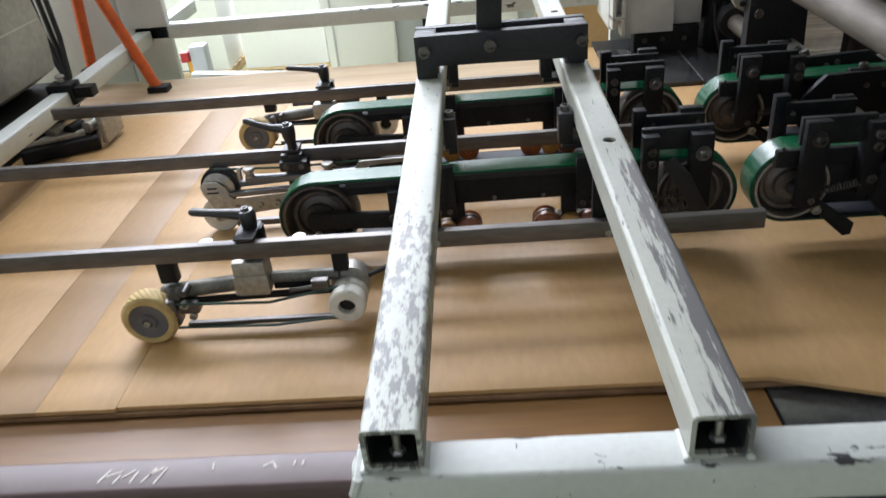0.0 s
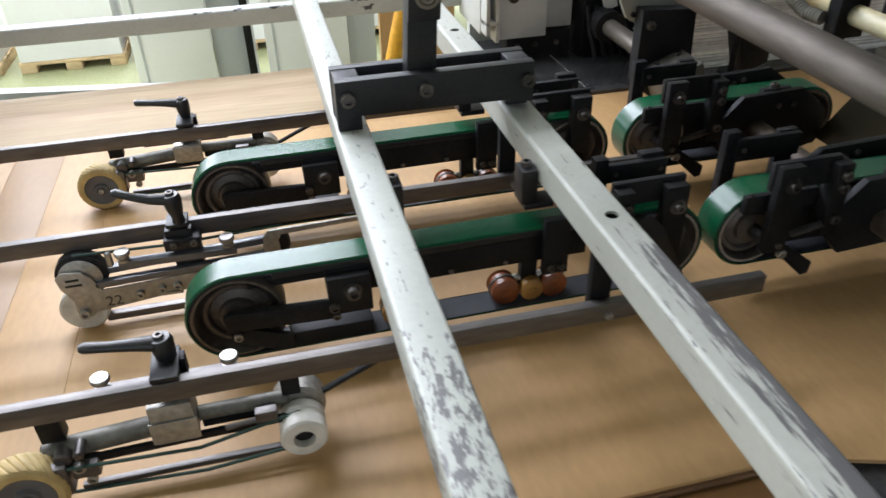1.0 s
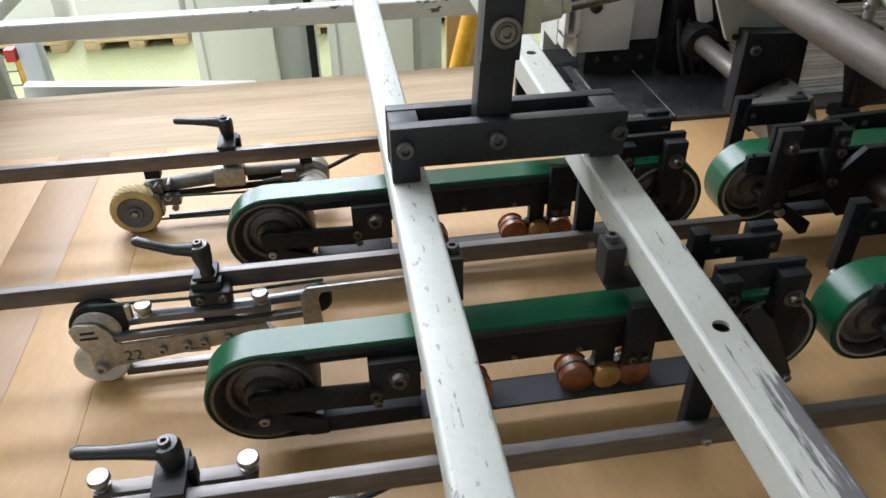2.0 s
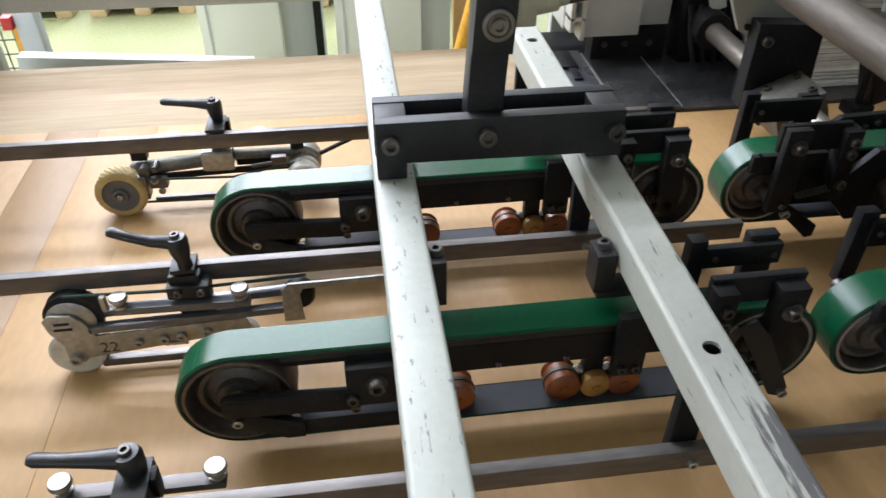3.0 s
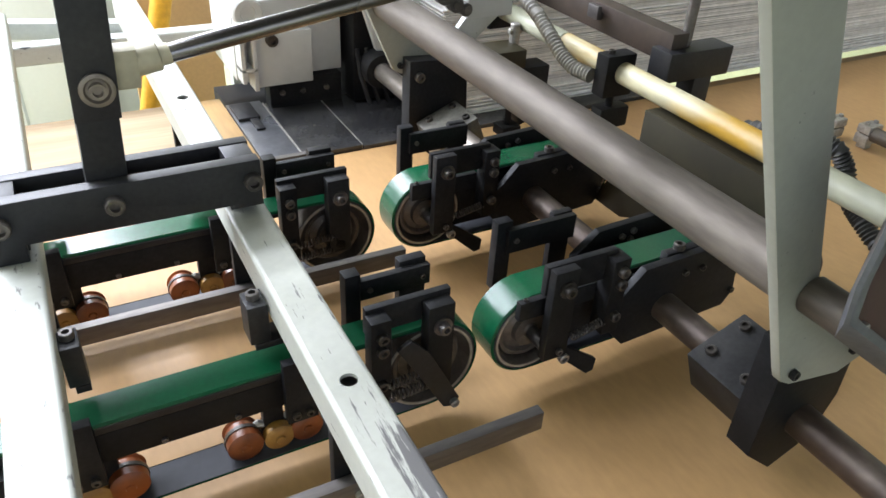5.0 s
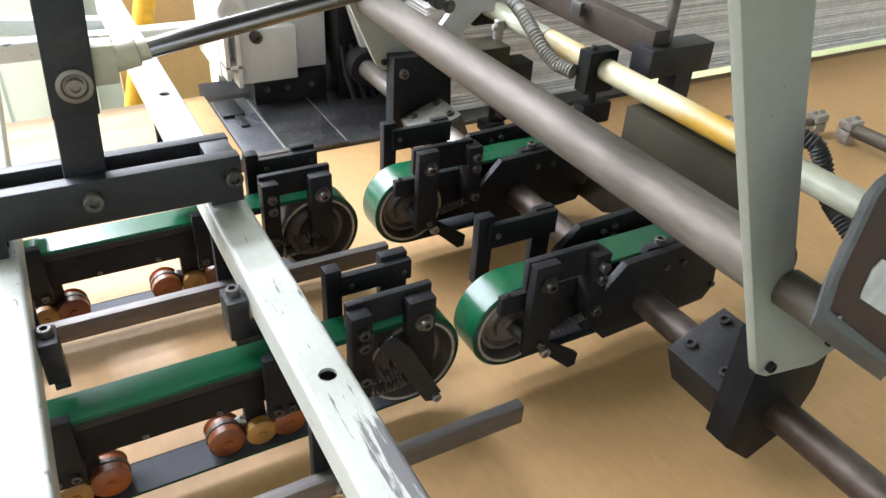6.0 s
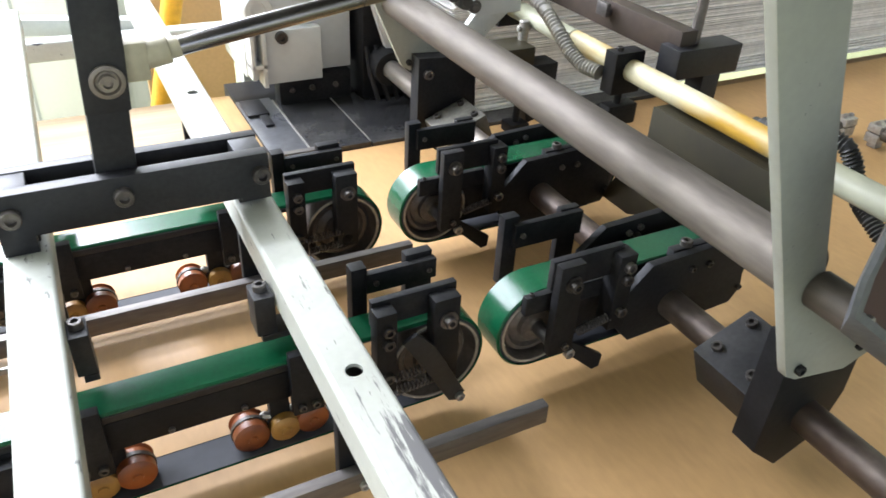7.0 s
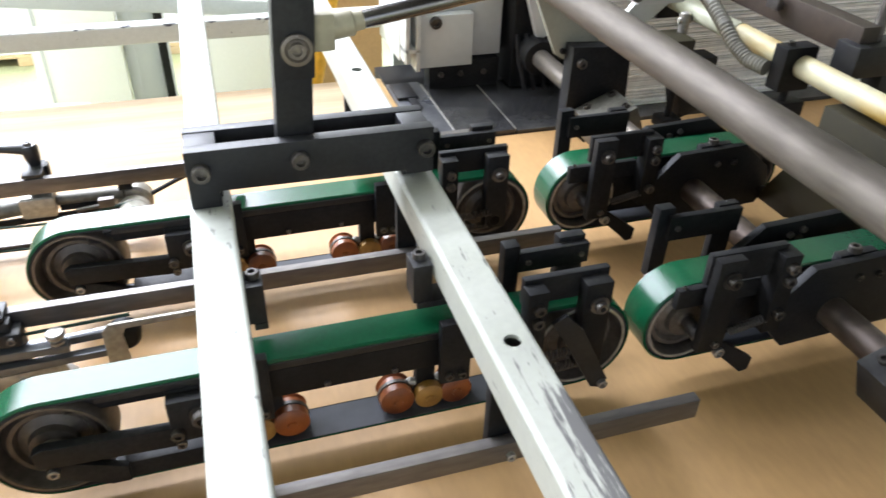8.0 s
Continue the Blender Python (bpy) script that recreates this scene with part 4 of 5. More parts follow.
    part("cord", joined(sweep([(-0.84, -0.18, 0.78), (-2.0, -0.29, 0.62), (-3.5, -0.26, 0.66)], 0.022, 8), sweep([(-0.80, -0.16, 0.22), (-2.0, -0.20, 0.14), (-3.75, -0.1, 0.12)], 0.022, 8)), O_RING, d, "thin green drive cord")
    part("tension_arm", box(-3.62, -3.42, -0.3, -0.05, 0.28, 0.72, 0.03), STEEL, d)
    bolt(d, (-3.30, -0.20, 0.62), (0, -1, 0), 0.07, ZINC)
    bolt(d, (-3.22, -0.20, 0.40), (0, -1, 0), 0.06, ZINC)
    part("lower_bar", box(-3.4, -0.9, -0.12, -0.04, 0.12, 0.20, 0.01), STEEL, d)
    part("stay", sweep([(-0.62, 0.15, 0.68), (-0.2, 0.18, 0.86), (0.45, 0.22, 1.12)], 0.04, 8), DARK, d)
    d.location = ((-2.3 + dx) * DM, (y + 0.22) * DM, 0)
    return d


wheel_device(-0.25, 1.49, 0.0, 0.08)
wheel_device(6.86, 1.29, -0.06)


def plate_device():
    d = thing("hold_down_roller", "hold-down unit of numbered steel plates and two wheels", "roller unit", (-2.6, 3.4, 0.0), "hold-down units")
    part("clamp", joined(box(-2.40, -2.02, 3.12, 3.295, 1.20, 1.47, 0.015), box(-2.36, -2.06, 3.12, 3.46, 1.505, 1.565, 0.012)), DARK_BAR, d)
    lever(d, -2.17, 3.22, 1.53, 0.14, 0.74)
    blk = part("block", box(-2.44, -1.92, 3.04, 3.33, 1.17, 1.36, 0.03), DARK_BAR, d)
    bolt(blk, (-2.30, 3.04, 1.28), (0, -1, 0), 0.05, BOLT)
    bolt(blk, (-2.02, 3.04, 1.28), (0, -1, 0), 0.05, STEEL)
    part("post", box(-2.35, -1.95, 3.12, 3.38, 0.75, 1.18, 0.02), DARK_BAR, d)
    part("strip", box(-3.10, -1.45, 3.0, 3.14, 1.01, 1.12, 0.01, (0, 1, 0)), SLATE_PLATE, d)
    knob(d, -3.02, 3.06, 1.13)
    knob(d, -1.56, 3.06, 1.13)
    part("nut", rod((-3.22, 3.10, 1.05), (-3.22, 3.10, 1.28), 0.05, 6), ZINC, d)
    part("upper_bar", joined(box(-3.6, -0.9, 3.18, 3.30, 0.92, 1.02, 0.012, (0, -3, 0)), box(-3.5, -0.9, 3.02, 3.14, 0.78, 0.88, 0.012, (0, -2, 0))), SLATE_PLATE, d)
    plate = part("plate", prism([(-3.99, 1.0), (-3.90, 1.08), (-3.64, 1.06), (-3.52, 0.94), (-3.42, 0.70), (-1.55, 0.80), (-1.50, 0.60), (-2.5, 0.46), (-3.40, 0.36), (-3.58, 0.34), (-3.66, 0.27), (-3.78, 0.27), (-3.84, 0.36), (-3.84, 0.58), (-3.96, 0.82)], 1, 3.02, 3.06, 0.006), PALE_STEEL, d, "bare steel plate with a handwritten number")
    for bx, bz in ((-2.92, 0.55), (-2.60, 0.58), (-2.38, 0.60), (-2.05, 0.64)):
        bolt(plate, (bx, 3.02, bz), (0, -1, 0), 0.06, ZINC)
    bolt(plate, (-3.74, 3.02, 0.36), (0, -1, 0), 0.08, PALE_STEEL)
    text = bpy.data.curves.new("number", "FONT")
    text.body, text.size, text.extrude = "22", 0.024, 0.0002
    num = new("number", text)
    num.parent = plate
    num.location = (Vector((-3.42, 3.015, 0.42)) - ORIGIN[plate.name]) * DM
    num.rotation_euler = (radians(90), 0, 0)
    text.materials.append(INK)
    wl = part("wheel", lathe([(0, 0), (0.10, 0), (0.22, 0.02), (0.31, 0.0), (0.35, 0.03), (0.35, 0.15), (0.31, 0.18), (0, 0.18)], (-3.76, 3.08, 0.355), (0, 1, 0), 36), WHITE_ROLL, d, "white nylon wheel")
    up = part("wheel", lathe([(0, 0), (0.24, 0), (0.30, 0.01), (0.36, 0.03), (0.36, 0.20), (0.30, 0.22), (0, 0.22)], (-3.66, 3.12, 0.92), (0, 1, 0), 36), DARK, d, "dark rubber wheel")
    part("hub", lathe([(0, -0.02), (0.27, -0.02), (0.30, 0.0), (0.27, 0.01), (0, 0.01)], (-3.67, 3.10, 0.92), (0, 1, 0), 28), PALE_STEEL, up)
    part("slot", joined(box(-3.88, -3.66, 3.008, 3.02, 0.84, 0.87, 0.0), box(-3.86, -3.68, 3.008, 3.02, 0.93, 0.96, 0.0)), BORE, plate)
    part("latch", joined(box(-2.62, -2.32, 2.99, 3.015, 0.46, 0.50, 0.005), box(-2.36, -2.32, 2.99, 3.015, 0.46, 0.58, 0.005)), ZINC, d)
    part("cord", sweep([(-3.70, 3.16, 1.27), (-2.4, 3.2, 1.20), (-0.75, 3.3, 1.20)], 0.022, 8), O_RING, d, "thin green drive cord")
    part("lower_bar", box(-3.5, -1.4, 3.10, 3.22, 0.08, 0.20, 0.01), STEEL, d)
    part("end_bracket", prism([(-1.06, 0.70), (-1.05, 1.20), (-0.96, 1.31), (0.55, 1.34), (0.55, 1.27), (-0.78, 1.22), (-0.83, 1.12), (-0.80, 0.70)], 1, 3.0, 3.04, 0.006), PALE_STEEL, d, "bent pale steel bracket")
    part("end_wheel", lathe([(0, 0), (0.16, 0), (0.19, 0.03), (0.20, 0.05), (0.20, 0.2), (0, 0.2)], (-0.86, 3.2, 0.90), (0, 1, 0), 28), DARK, d)
    part("wheel", lathe([(0, 0), (0.10, 0), (0.24, 0.02), (0.30, 0.0), (0.37, 0.03), (0.37, 0.15), (0.30, 0.17), (0, 0.17)], (-1.80, 3.08, 0.375), (0, 1, 0), 36), WHITE_ROLL, d, "white nylon wheel")
    return d


plate_device()

# ---- bearing cabinet and drive behind the black plates ----
cab = thing("bearing_housing", "off-white painted bearing housing over black machinery", "machine", (6.5, 12.5, 0))
part("front_plate", box(5.40, 6.74, 11.80, 12.1, 0.70, 1.95, 0.03), LIGHT_GREY, cab)
part("body", box(5.0, 7.58, 12.12, 14.2, 0.80, 2.6, 0.04), LIGHT_GREY, cab)
part("foot", box(5.7, 7.5, 11.95, 12.4, 0.06, 0.77, 0.02), DARK, cab)
part("bearing", lathe([(0, 0), (0.16, 0), (0.18, -0.05), (0.30, -0.05), (0.34, 0.0), (0.34, 0.4), (0, 0.4)], (5.30, 11.75, 2.45), (0, 1, 0), 28), LIGHT_GREY, cab)
part("upper_box", box(5.9, 8.2, 12.0, 13.6, 2.65, 5.0, 0.04), LIGHT_GREY, cab)
bolt(cab, (5.78, 11.8, 1.80), (0, -1, 0), 0.14, BOLT)
part("side_frame", joined(box(5.02, 5.12, 11.6, 12.1, 0.9, 2.3, 0.02), box(5.28, 5.38, 11.6, 12.1, 0.7, 2.1, 0.02), box(5.02, 5.38, 11.6, 12.1, 1.15, 1.25, 0.02)), LIGHT_GREY, cab)
part("slot_plate", joined(box(4.80, 5.30, 11.5, 12.4, 0.075, 0.14, 0.01), box(5.05, 5.25, 10.9, 11.5, 0.075, 0.12, 0.01)), DARK_BAR, cab)
for bx in (6.0, 6.5, 7.1):
    bolt(cab, (bx, 11.95, 0.45), (0, -1, 0), 0.07)
drive = thing("drive_unit", "black greasy drive machinery behind the shaft", "machine", (9, 12.5, 0))
part("housing", box(7.7, 9.6, 11.6, 14.5, 0.1, 4.2, 0.05), DARK, drive)
part("bearing", lathe([(0.22, 0), (0.40, 0), (0.42, 0.06), (0.42, 0.5), (0.22, 0.5)], (8.14, 10.9, 1.05), (0, 1, 0), 28), DARK, drive)
part("strut", prism([(7.65, 2.9), (8.05, 2.9), (8.45, 1.5), (8.15, 1.4)], 1, 11.2, 11.4, 0.02), LIGHT_GREY, drive, "pale painted strut")
part("strut", prism([(8.5, 2.1), (9.1, 2.9), (9.3, 2.7), (8.65, 1.8)], 1, 11.1, 11.3, 0.02), LIGHT_GREY, drive, "pale painted strut")
for k in range(5):
    part("pipe", sweep([(7.7 + 0.25 * k, 11.4, 1.5), (7.72 + 0.25 * k, 11.2, 0.9), (7.9 + 0.25 * k, 11.1, 0.2)], 0.06, 8), DARK, drive)

# ---- pile of finished boards behind ----
pile = thing("board_stack", "neat stack of corrugated boards showing pale edges", "cardboard stack", (19.5, 12, 0.0))
rs = random.Random(4)
for k in range(150):
    z = 0.02 + k * 0.044
    dx, dy = rs.uniform(-0.05, 0.05), rs.uniform(-0.06, 0.03)
    part("board", box(9.2 + dx, 30 + dx, 9.95 + dy, 14.5 + dy, z, z + rs.uniform(0.024, 0.036), 0), STACK_SHEET, pile)
# solid dark core, so the gaps between sheets look shaded
part("core", box(9.35, 29.8, 10.12, 14.4, 0.0, 6.6, 0), STACK_SHADE, pile, "dark core giving the shade between the boards")

# ---- yellow air pipe, hose and olive guard ----
pipe = thing("air_pipe", "cream pipe stained yellow with black clamps", "pipe", (9.90, 3, 3.0))
part("tube", rod((9.90, 6.42, 2.98), (9.90, 12, 2.98), 0.19, 28), PIPE_PAINT, pipe)
part("tube", rod((9.90, 1.22, 2.98), (9.90, 6.4, 2.98), 0.19, 28), YELLOW_PIPE, pipe, "yellow-stained length")
part("tube", rod((9.90, -3.4, 2.98), (9.90, 1.2, 2.98), 0.19, 28), PIPE_PAINT, pipe)
cl = part("clamp", box(9.52, 10.14, 4.72, 5.04, 2.56, 3.30, 0.03), DARK, pipe)
part("stem", rod((9.85, 4.9, 2.3), (9.85, 4.9, 2.58), 0.07), DARK, pipe)
part("foot", box(9.58, 10.22, 4.75, 5.05, 1.94, 2.33, 0.05), DARK, pipe)
bolt(cl, (9.7, 4.88, 3.30), (0, 0, 1), 0.06)
cl2 = part("clamp", box(9.55, 10.1, 8.6, 8.95, 2.6, 3.25, 0.03), DARK, pipe)
tap = part("valve", joined(rod((9.6, 7.7, 2.5), (9.6, 7.7, 3.0), 0.10, 12), rod((9.45, 7.7, 2.85), (9.75, 7.7, 2.85), 0.06, 10)), PALE_STEEL, pipe, "small brass-grey valve")
bar2 = thing("brown_bar", "greasy brown steel bar with clamps above the pipe", "bar", (10.5, 6, 3.4))
part("bar", box(10.35, 10.7, 4.2, 13, 3.25, 3.75, 0.02), shader("greasy_brown_steel", (0.06, 0.042, 0.032), 0.45, 0.2, (0.035, 0.026, 0.02), 10), bar2)
part("bracket", joined(box(10.2, 11.6, 4.0, 4.5, 3.0, 3.5, 0.03), box(10.9, 11.3, 4.05, 4.45, 2.2, 3.0, 0.03)), DARK_BAR, bar2)
part("pin", rod((10.75, 4.3, 3.5), (10.75, 4.3, 4.3), 0.09, 16), STEEL, bar2)
part("pin_head", rod((10.75, 4.3, 4.3), (10.75, 4.3, 4.42), 0.16, 16), STEEL, bar2)
part("wing_nut", joined(rod((10.2, 6.1, 3.55), (10.5, 6.1, 3.55), 0.08, 10), box(10.15, 10.25, 5.95, 6.25, 3.5, 3.75, 0.03)), STEEL, bar2)


def ribbed(points, r, rise, steps=16):
    fine = []
    for a, b in zip(points, points[1:]):
        fine += [Vector(a).lerp(Vector(b), k / steps) for k in range(steps)]
    return sweep(fine, [r + rise * (k % 2) for k in range(len(fine))], 14)


hose = thing("corrugated_hose", "grey ribbed hose hanging from the pipe", "hose", (9.5, 6, 2.8))
part("tube", ribbed([(9.55, 8.2, 3.7), (9.5, 7.4, 3.62), (9.4, 6.7, 3.45), (9.35, 6.2, 3.25), (9.35, 5.8, 3.02), (9.4, 5.45, 2.88), (9.5, 5.05, 2.86)], 0.115, 0.022, 12), HOSE, hose)
hose2 = thing("corrugated_hose", "dark ribbed hose under the pipe", "hose", (10, 1.0, 2.5))
part("tube", ribbed([(10.1, 2.2, 3.0), (10.12, 1.5, 3.25), (10.1, 1.0, 3.38), (10.18, 0.72, 3.30), (10.26, 0.58, 3.08), (10.20, 0.42, 2.84), (10.05, 0.18, 2.74), (9.98, -0.05, 2.66), (9.95, -0.30, 2.54), (9.95, -0.7, 2.42)], 0.10, 0.03, 10), DARK_HOSE, hose2)
guard = thing("guard_plate", "olive greasy sheet-metal guard over the delivery", "guard", (10.5, 3.2, 0.3))
part("plate", prism([(3.72, 2.76), (3.71, 2.14), (4.58, 0.68), (3.8, 0.69), (2.4, 1.35), (0.95, 1.9), (0.95, 2.76)], 0, 9.58, 9.64, 0.01), OLIVE, guard)
part("flange", box(9.64, 10.1, 0.95, 3.72, 2.70, 2.76, 0.01), OLIVE, guard)
sup = thing("support_block", "dark greasy support block on a thin stem", "bracket", (9.5, 7.5, 0.9))
part("block", box(8.75, 9.6, 7.2, 7.9, 2.25, 2.62, 0.03), OLIVE, sup)
part("body", prism([(9.25, 2.24), (10.2, 2.24), (10.2, 1.2), (9.6, 1.0)], 1, 7.2, 7.7, 0.03), DARK, sup)
part("stem", rod((9.3, 7.2, 1.0), (9.3, 7.2, 2.25), 0.07), DARK, sup)
part("foot", box(9.08, 9.52, 7.0, 7.4, 0.88, 1.1, 0.03), DARK, sup)
gears = thing("gear_cluster", "small oily gears and a pale cover over the round beam", "gears", (7.8, 7, 3.3))
for k, (gx, gz, gr) in enumerate(((7.45, 3.95, 0.16), (7.68, 3.78, 0.14), (7.88, 3.68, 0.12))):
    part("gear", lathe([(0, 0), (gr * 0.5, 0), (gr * 0.55, 0.03), (gr, 0.03), (gr, 0.2), (0, 0.2)], (gx, 6.7, gz), (0, 1, 0), 14), STEEL, gears)
part("cover", box(8.0, 8.95, 6.9, 7.4, 3.45, 4.3, 0.04), LIGHT_GREY, gears, "pale grey cover")
leg = solo("rear_leg", prism([(8.35, 2.35), (8.75, 2.20), (10.4, 3.6), (10.0, 4.4)], 1, 8.4, 8.55, 0.02), CREAM, "grey-cream slanted strut behind the round beam", "bracket", (9, 8.4, 2.2))
far_shaft = thing("cross_shaft", "grey shaft with a pale clamp over the boards", "shaft", (17.8, 4, 0.0))
part("shaft", rod((18.15, -6, 0.40), (18.05, 5.0, 0.40), 0.17, 24), SHAFT, far_shaft)
for cx, cy, w in ((18.08, 4.9, 0.24), (17.62, 5.5, 0.2)):
    cl3 = part("clamp", joined(box(cx - w, cx + w, cy - 0.17, cy + 0.17, 0.14, 0.37, 0.03), box(cx - w, cx + w, cy - 0.17, cy + 0.17, 0.40, 0.60, 0.03), box(cx - w * 0.5, cx + w * 0.5, cy - 0.12, cy + 0.12, 0.0, 0.15, 0.02)), PALE_STEEL, far_shaft, "split pale steel clamp")
    for bx in (cx - w * 0.65, cx + w * 0.65):
        bolt(cl3, (bx, cy, 0.60), (0, 0, 1), 0.06, ZINC)
part("shaft", rod((17.3, 5.5, 0.40), (17.95, 5.5, 0.40), 0.1, 16), SHAFT, far_shaft)

# ---- control box by the near arm ----
ctl = thing("control_box", "slate control box with a recessed maroon panel", "control box", (7.2, -2.2, 3))
CB = [(6.28, 3.84), (6.22, 4.22), (6.27, 4.98), (6.32, 5.06), (6.42, 5.10), (8.9, 5.9), (9.6, 3.6), (7.92, 2.62)]
CB_BACK = [(6.76, 3.33), (6.69, 3.85), (6.74, 4.70), (6.80, 4.79), (6.92, 4.86), (8.9, 5.6), (9.6, 3.2), (8.64, 1.92)]
mid = Vector((7.8, 4.3))


def inset(pts, f):
    return [tuple(mid + (Vector(p) - mid) * f) for p in pts]


ring = bmesh.new()
loops = [[ring.verts.new((x, y, z)) for x, z in pts] for pts, y in ((CB_BACK, -1.90), (CB, -2.16), (inset(CB, 0.985), -2.195), (inset(CB, 0.95), -2.20), (inset(CB, 0.925), -2.19), (inset(CB, 0.915), -2.12))]
for a, b in zip(loops, loops[1:]):
    for k in range(len(CB)):
        ring.faces.new((a[k], a[(k + 1) % len(CB)], b[(k + 1) % len(CB)], b[k]))
ring.faces.new(loops[0])
part("mounting_tube", rod((7.12, -1.905, 3.32), (7.12, -1.352, 3.32), 0.2, 28), SHAFT, ctl, "short bare steel mounting tube")
part("rim", ring, GREY_FRAME, ctl, "rounded slate rim")
panel = part("panel", prism(inset(CB, 0.92), 1, -2.14, -2.10, 0), MAROON, ctl, "dark maroon front panel")
part("card", prism([(6.84, 4.42), (6.84, 4.62), (7.05, 4.9), (8.0, 5.1), (8.0, 4.1)], 1, -2.155, -2.145, 0), CARD, ctl, "pale grey card")
part("card", prism([(6.86, 3.82), (6.84, 3.88), (6.84, 4.12), (6.92, 4.20), (8.2, 3.5), (7.8, 3.2)], 1, -2.155, -2.145, 0), CARD, ctl, "pale grey card")
bolt(panel, (6.59, -2.14, 3.70), (0, -1, 0), 0.05, ZINC)

# ---- things in the hall behind ----
def tall_board(x0, x1, y, mat, z1=14, label="tall white plastic-faced panel standing on the floor"):
    t = thing("tall_panel", label, "panel", ((x0 + x1) / 2, y, FLOOR), "panels in the hall")
    part("sheet", box(x0, x1, y, y + 0.5, FLOOR, z1, 0.05), mat, t)
    part("edge_strip", box(x0 + 0.35, x0 + 0.45, y - 0.03, y, FLOOR, z1, 0.0), GREY_BOARD, t)
    return t


tall_board(-6.22, -2.80, 28, WHITE_BOARD)
tall_board(-2.78, -1.37, 28.4, GREY_BOARD, label="tall pale grey panel standing on the floor")
tall_board(-1.35, -0.98, 27.9, DARK, label="dark upright machine post")
tall_board(-0.44, 3.34, 28, WHITE_BOARD)
tall_board(3.36, 4.7, 28.4, GREY_BOARD, label="tall pale grey panel standing on the floor")


def loaded_pallet(x, y, h):
    p = thing("loaded_pallet", "wooden pallet stacked high with white wrapped sheets", "pallet", (x, y, FLOOR), "pallets in the hall")
    for k in range(3):
        part("runner", box(x + k * 2.5, x + k * 2.5 + 0.9, y, y + 6, FLOOR, FLOOR + 0.45, 0.05), PALLET_WOOD, p)
    for k in range(6):
        part("slat", box(x, x + 5.9, y + k, y + k + 0.75, FLOOR + 0.46, FLOOR + 0.64, 0.03), PALLET_WOOD, p)
    part("load", box(x + 0.1, x + 5.8, y + 0.05, y + 5.8, FLOOR + 0.65, FLOOR + 0.65 + h, 0.08), WHITE_BOARD, p, "white wrapped stack")
    return p


for px, py, ph in ((-21.5, 40.5, 13), (-14.6, 40.4, 14), (-8.2, 40.8, 15), (-1.8, 40.6, 12), (4.6, 41, 14), (-28, 42, 12)):
    loaded_pallet(px, py, ph)
fence = thing("mesh_guard", "yellow mesh guard fence on a grey post", "fence", (-10.4, 19, FLOOR))
part("post", box(-9.65, -9.05, 18.6, 19.2, FLOOR, -0.45, 0.05), GREY_BOARD, fence)
part("frame", box(-9.86, -9.67, 18.8, 19.0, FLOOR, -0.95, 0.02), YELLOW_POLE, fence)
for k in range(12):
    part("wire", rod((-9.9 - 0.35 * k, 18.9, FLOOR), (-9.9 - 0.35 * k, 18.9, -0.95), 0.025, 6), GREY_HUB, fence)
for k in range(10):
    part("wire", rod((-14.0, 18.93, -1.0 - 0.45 * k), (-9.8, 18.93, -1.0 - 0.45 * k), 0.025, 6), GREY_HUB, fence)
part("switch", box(-9.95, -9.66, 18.4, 18.75, -0.98, -0.6, 0.03), RED, fence, "red safety switch")
ledge = solo("ledge_beam", box(-8.4, -2.5, 15.0, 15.4, -1.05, -0.64, 0.03, (0, 4.2, 0)), LIGHT_GREY, "light grey horizontal frame rail behind the table", "beam", (-2, 15.5, -1.3))
for a, b in (((-9.8, 13.0, 8), (-10.58, 13.0, 0.45)), ((-11.0, 12.2, 8), (-8.34, 12.2, 0.0))):
    pole = thing("orange_pole", "slanting orange painted steel pole", "pole", b, "orange poles")
    part("tube", rod(b, a, 0.16, 20), ORANGE_POLE, pole)
    part("foot", box(b[0] - 0.25, b[0] + 0.35, b[1] - 0.25, b[1] + 0.2, b[2] - 0.02, b[2] + 0.16, 0.03), DARK, pole)
yp = thing("yellow_pole", "slanting yellow-orange painted pole", "pole", (3.9, 18, -6))
part("tube", rod((3.6, 18, -2.2), (6.0, 18.5, 7), 0.3, 20), YELLOW_POLE, yp)
solo("brown_board", box(3.6, 6.4, 20.0, 20.3, FLOOR, 5, 0.02), KRAFT, "tall sheet of brown board leaning in the hall", "cardboard", (5, 20, FLOOR))
solo("white_door_panel", box(5.6, 9.0, 15.2, 15.5, FLOOR, 7, 0.03), LIGHT_GREY, "off-white machine side panel", "panel", (7, 15.3, FLOOR))

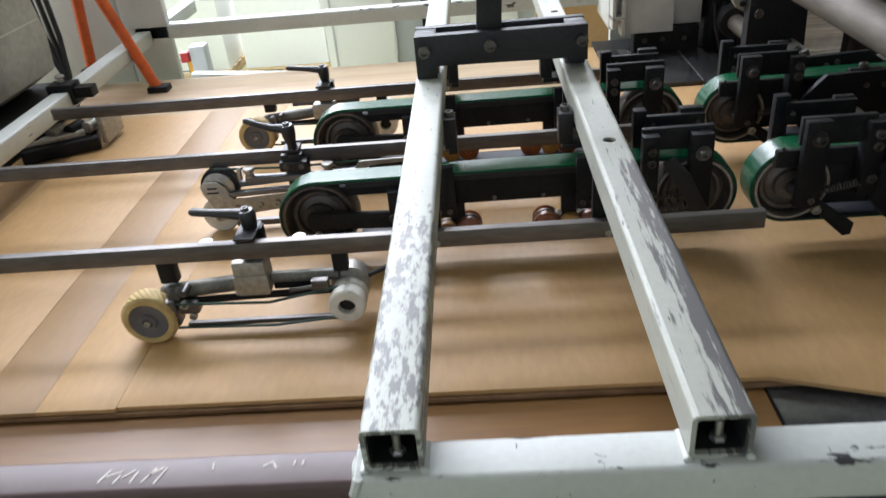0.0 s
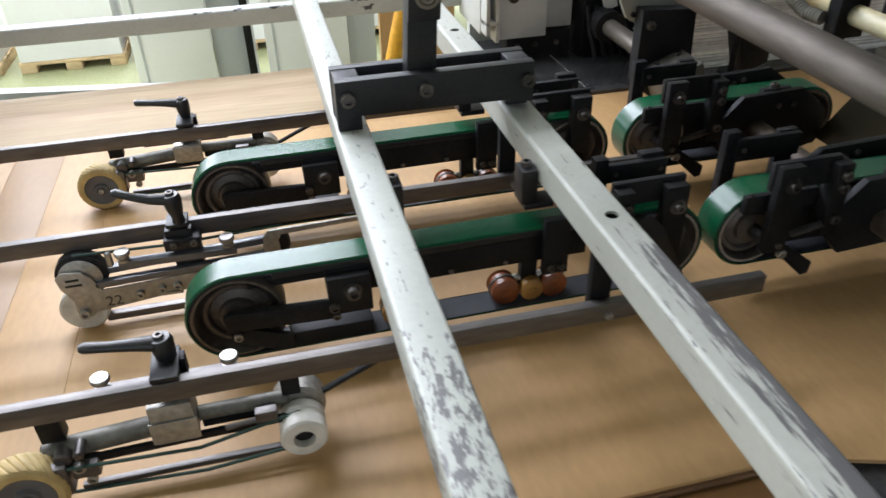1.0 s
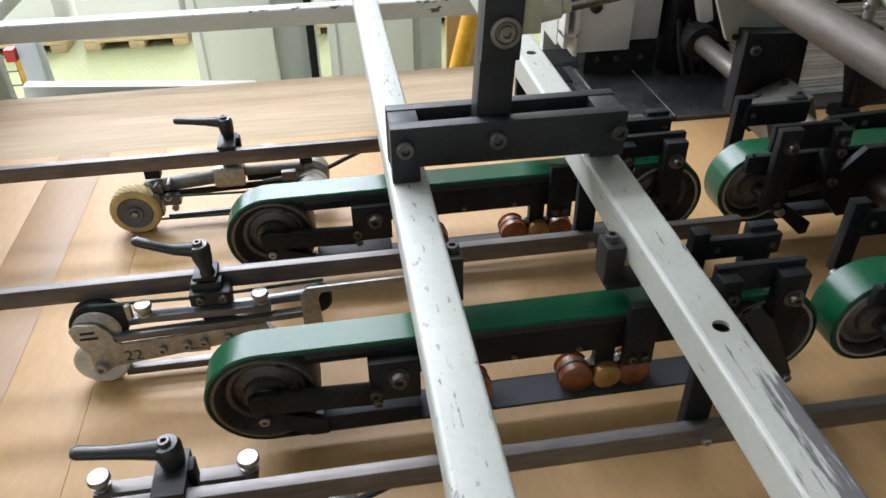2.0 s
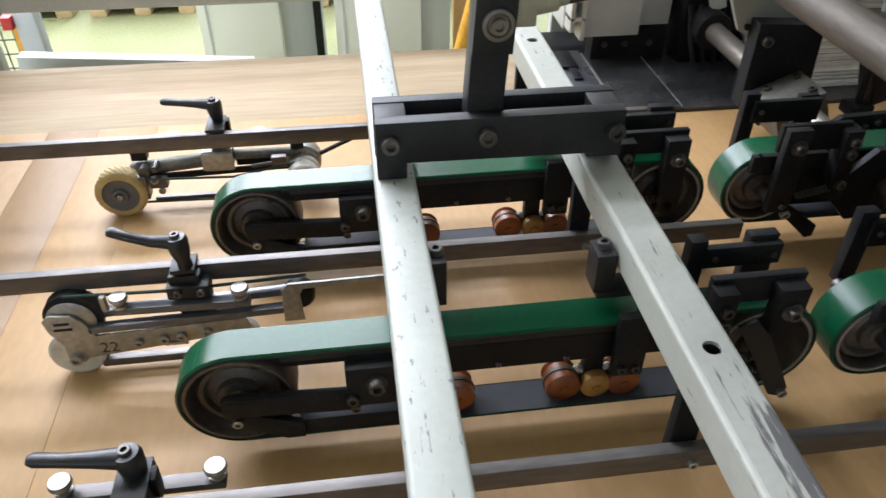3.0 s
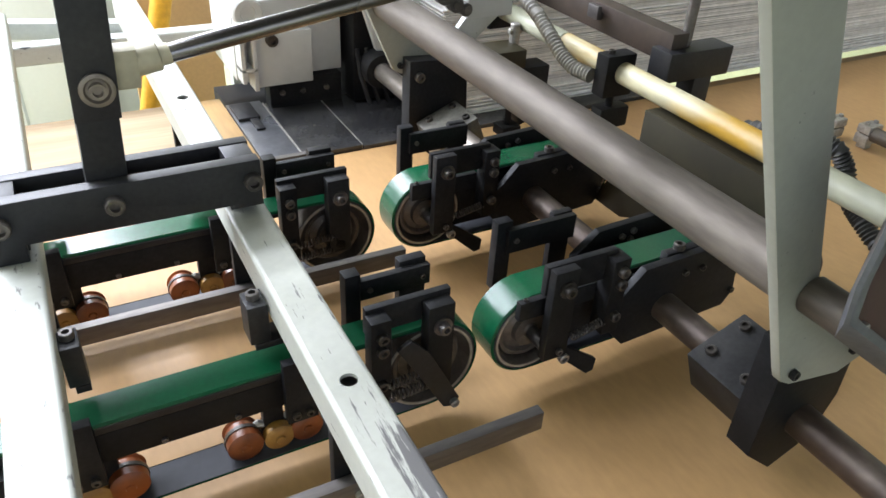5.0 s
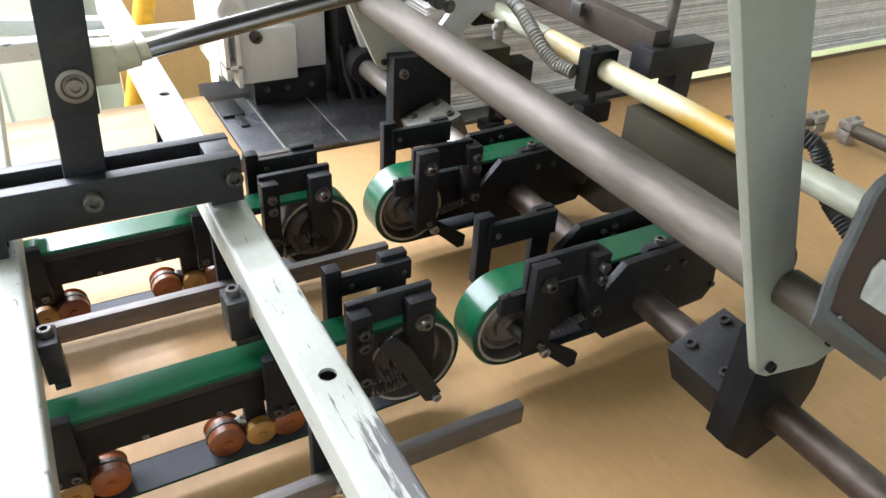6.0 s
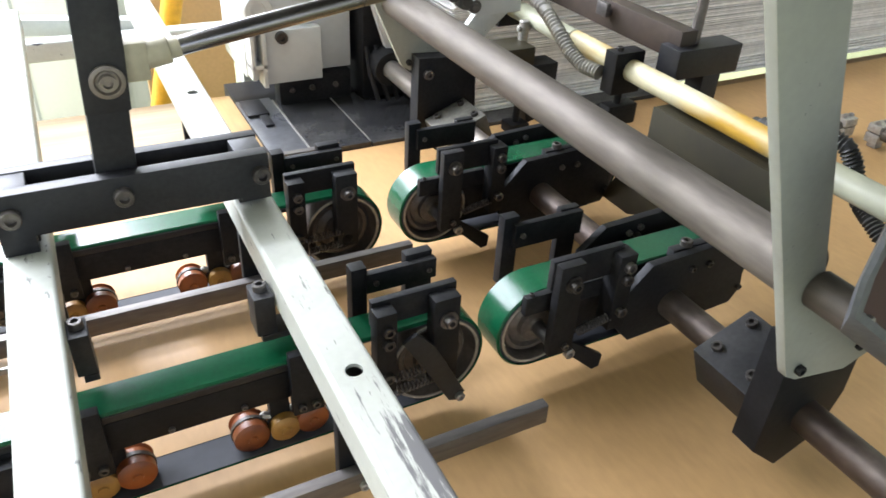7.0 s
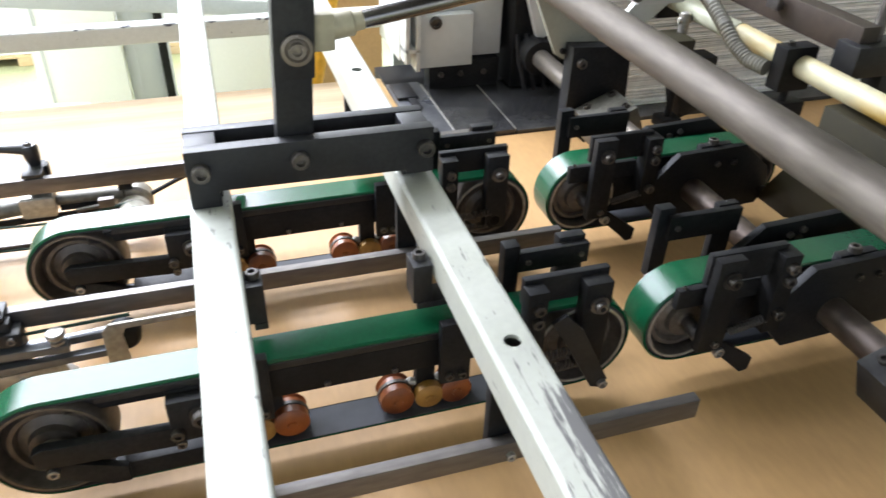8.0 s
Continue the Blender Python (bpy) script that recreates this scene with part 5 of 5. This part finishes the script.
# ---- neighbouring machine at the table's end ----
nb = thing("neighbour_machine", "grey and black machine section standing beside the table", "machine", (-13, 9, 0))
part("cover", prism([(-11.2, 0.85), (-10.3, 1.35), (-10.2, 2.3), (-10.8, 7), (-20, 7), (-20, 0.85)], 1, 3.0, 10.6, 0.06), MACHINE_GREY, nb, "greasy grey cover")
# a black box fills the space below the cover in place of its shade
part("skirt", box(-20, -10.2, 3.4, 11.0, 0.03, 0.84, 0.05), DARK, nb, "black box put in for the shade under the cover")
part("rail", box(-20, -10.25, 2.9, 10.5, 2.4, 2.75, 0.04), LIGHT_GREY, nb)
for k in range(4):
    part("cable", sweep([(-11.3 + 0.28 * k, 11.6, 7), (-11.1 + 0.22 * k, 11.5, 3.2), (-10.95 + 0.2 * k, 11.4, 2.0), (-10.5 + 0.06 * k, 11.2, 1.0), (-10.3, 11.0, 0.4)], 0.075, 8), BLACK_PLASTIC, nb, "hanging black cable")
side = thing("partition", "light grey partition with a dark seam", "partition", (-9.8, 14, FLOOR))
part("sheet", box(-13.5, -9.75, 14.0, 14.3, FLOOR, 9, 0.03), LIGHT_GREY, side)
part("sheet", box(-9.70, -8.3, 14.0, 14.3, FLOOR, 9, 0.03), LIGHT_GREY, side)
shoe = thing("side_roller_unit", "black roller unit clamped to the side rail", "roller unit", (-9, 8, 0))
part("base", box(-10.1, -8.3, 7.3, 8.3, 0.02, 0.34, 0.05, (0, 0, 25)), DARK, shoe)
part("rail", box(-10.0, -8.5, 7.5, 7.7, 0.35, 0.50, 0.03, (0, 0, 25)), PALE_STEEL, shoe)
for k in range(4):
    part("roller", rod((-9.65 + 0.38 * k, 7.4 + 0.18 * k, 0.52), (-9.55 + 0.38 * k, 7.9 + 0.18 * k, 0.52), 0.15), PALE_STEEL if k % 2 else DARK, shoe)
part("end_plate", box(-8.2, -8.05, 7.9, 8.9, 0.1, 0.8, 0.03), PALE_STEEL, shoe)
part("clamp", joined(box(-9.4, -8.75, 8.3, 8.8, 1.0, 1.52, 0.04), box(-8.74, -8.3, 8.35, 8.7, 1.15, 1.42, 0.03)), DARK, shoe)
knob(shoe, -9.1, 8.55, 1.54)
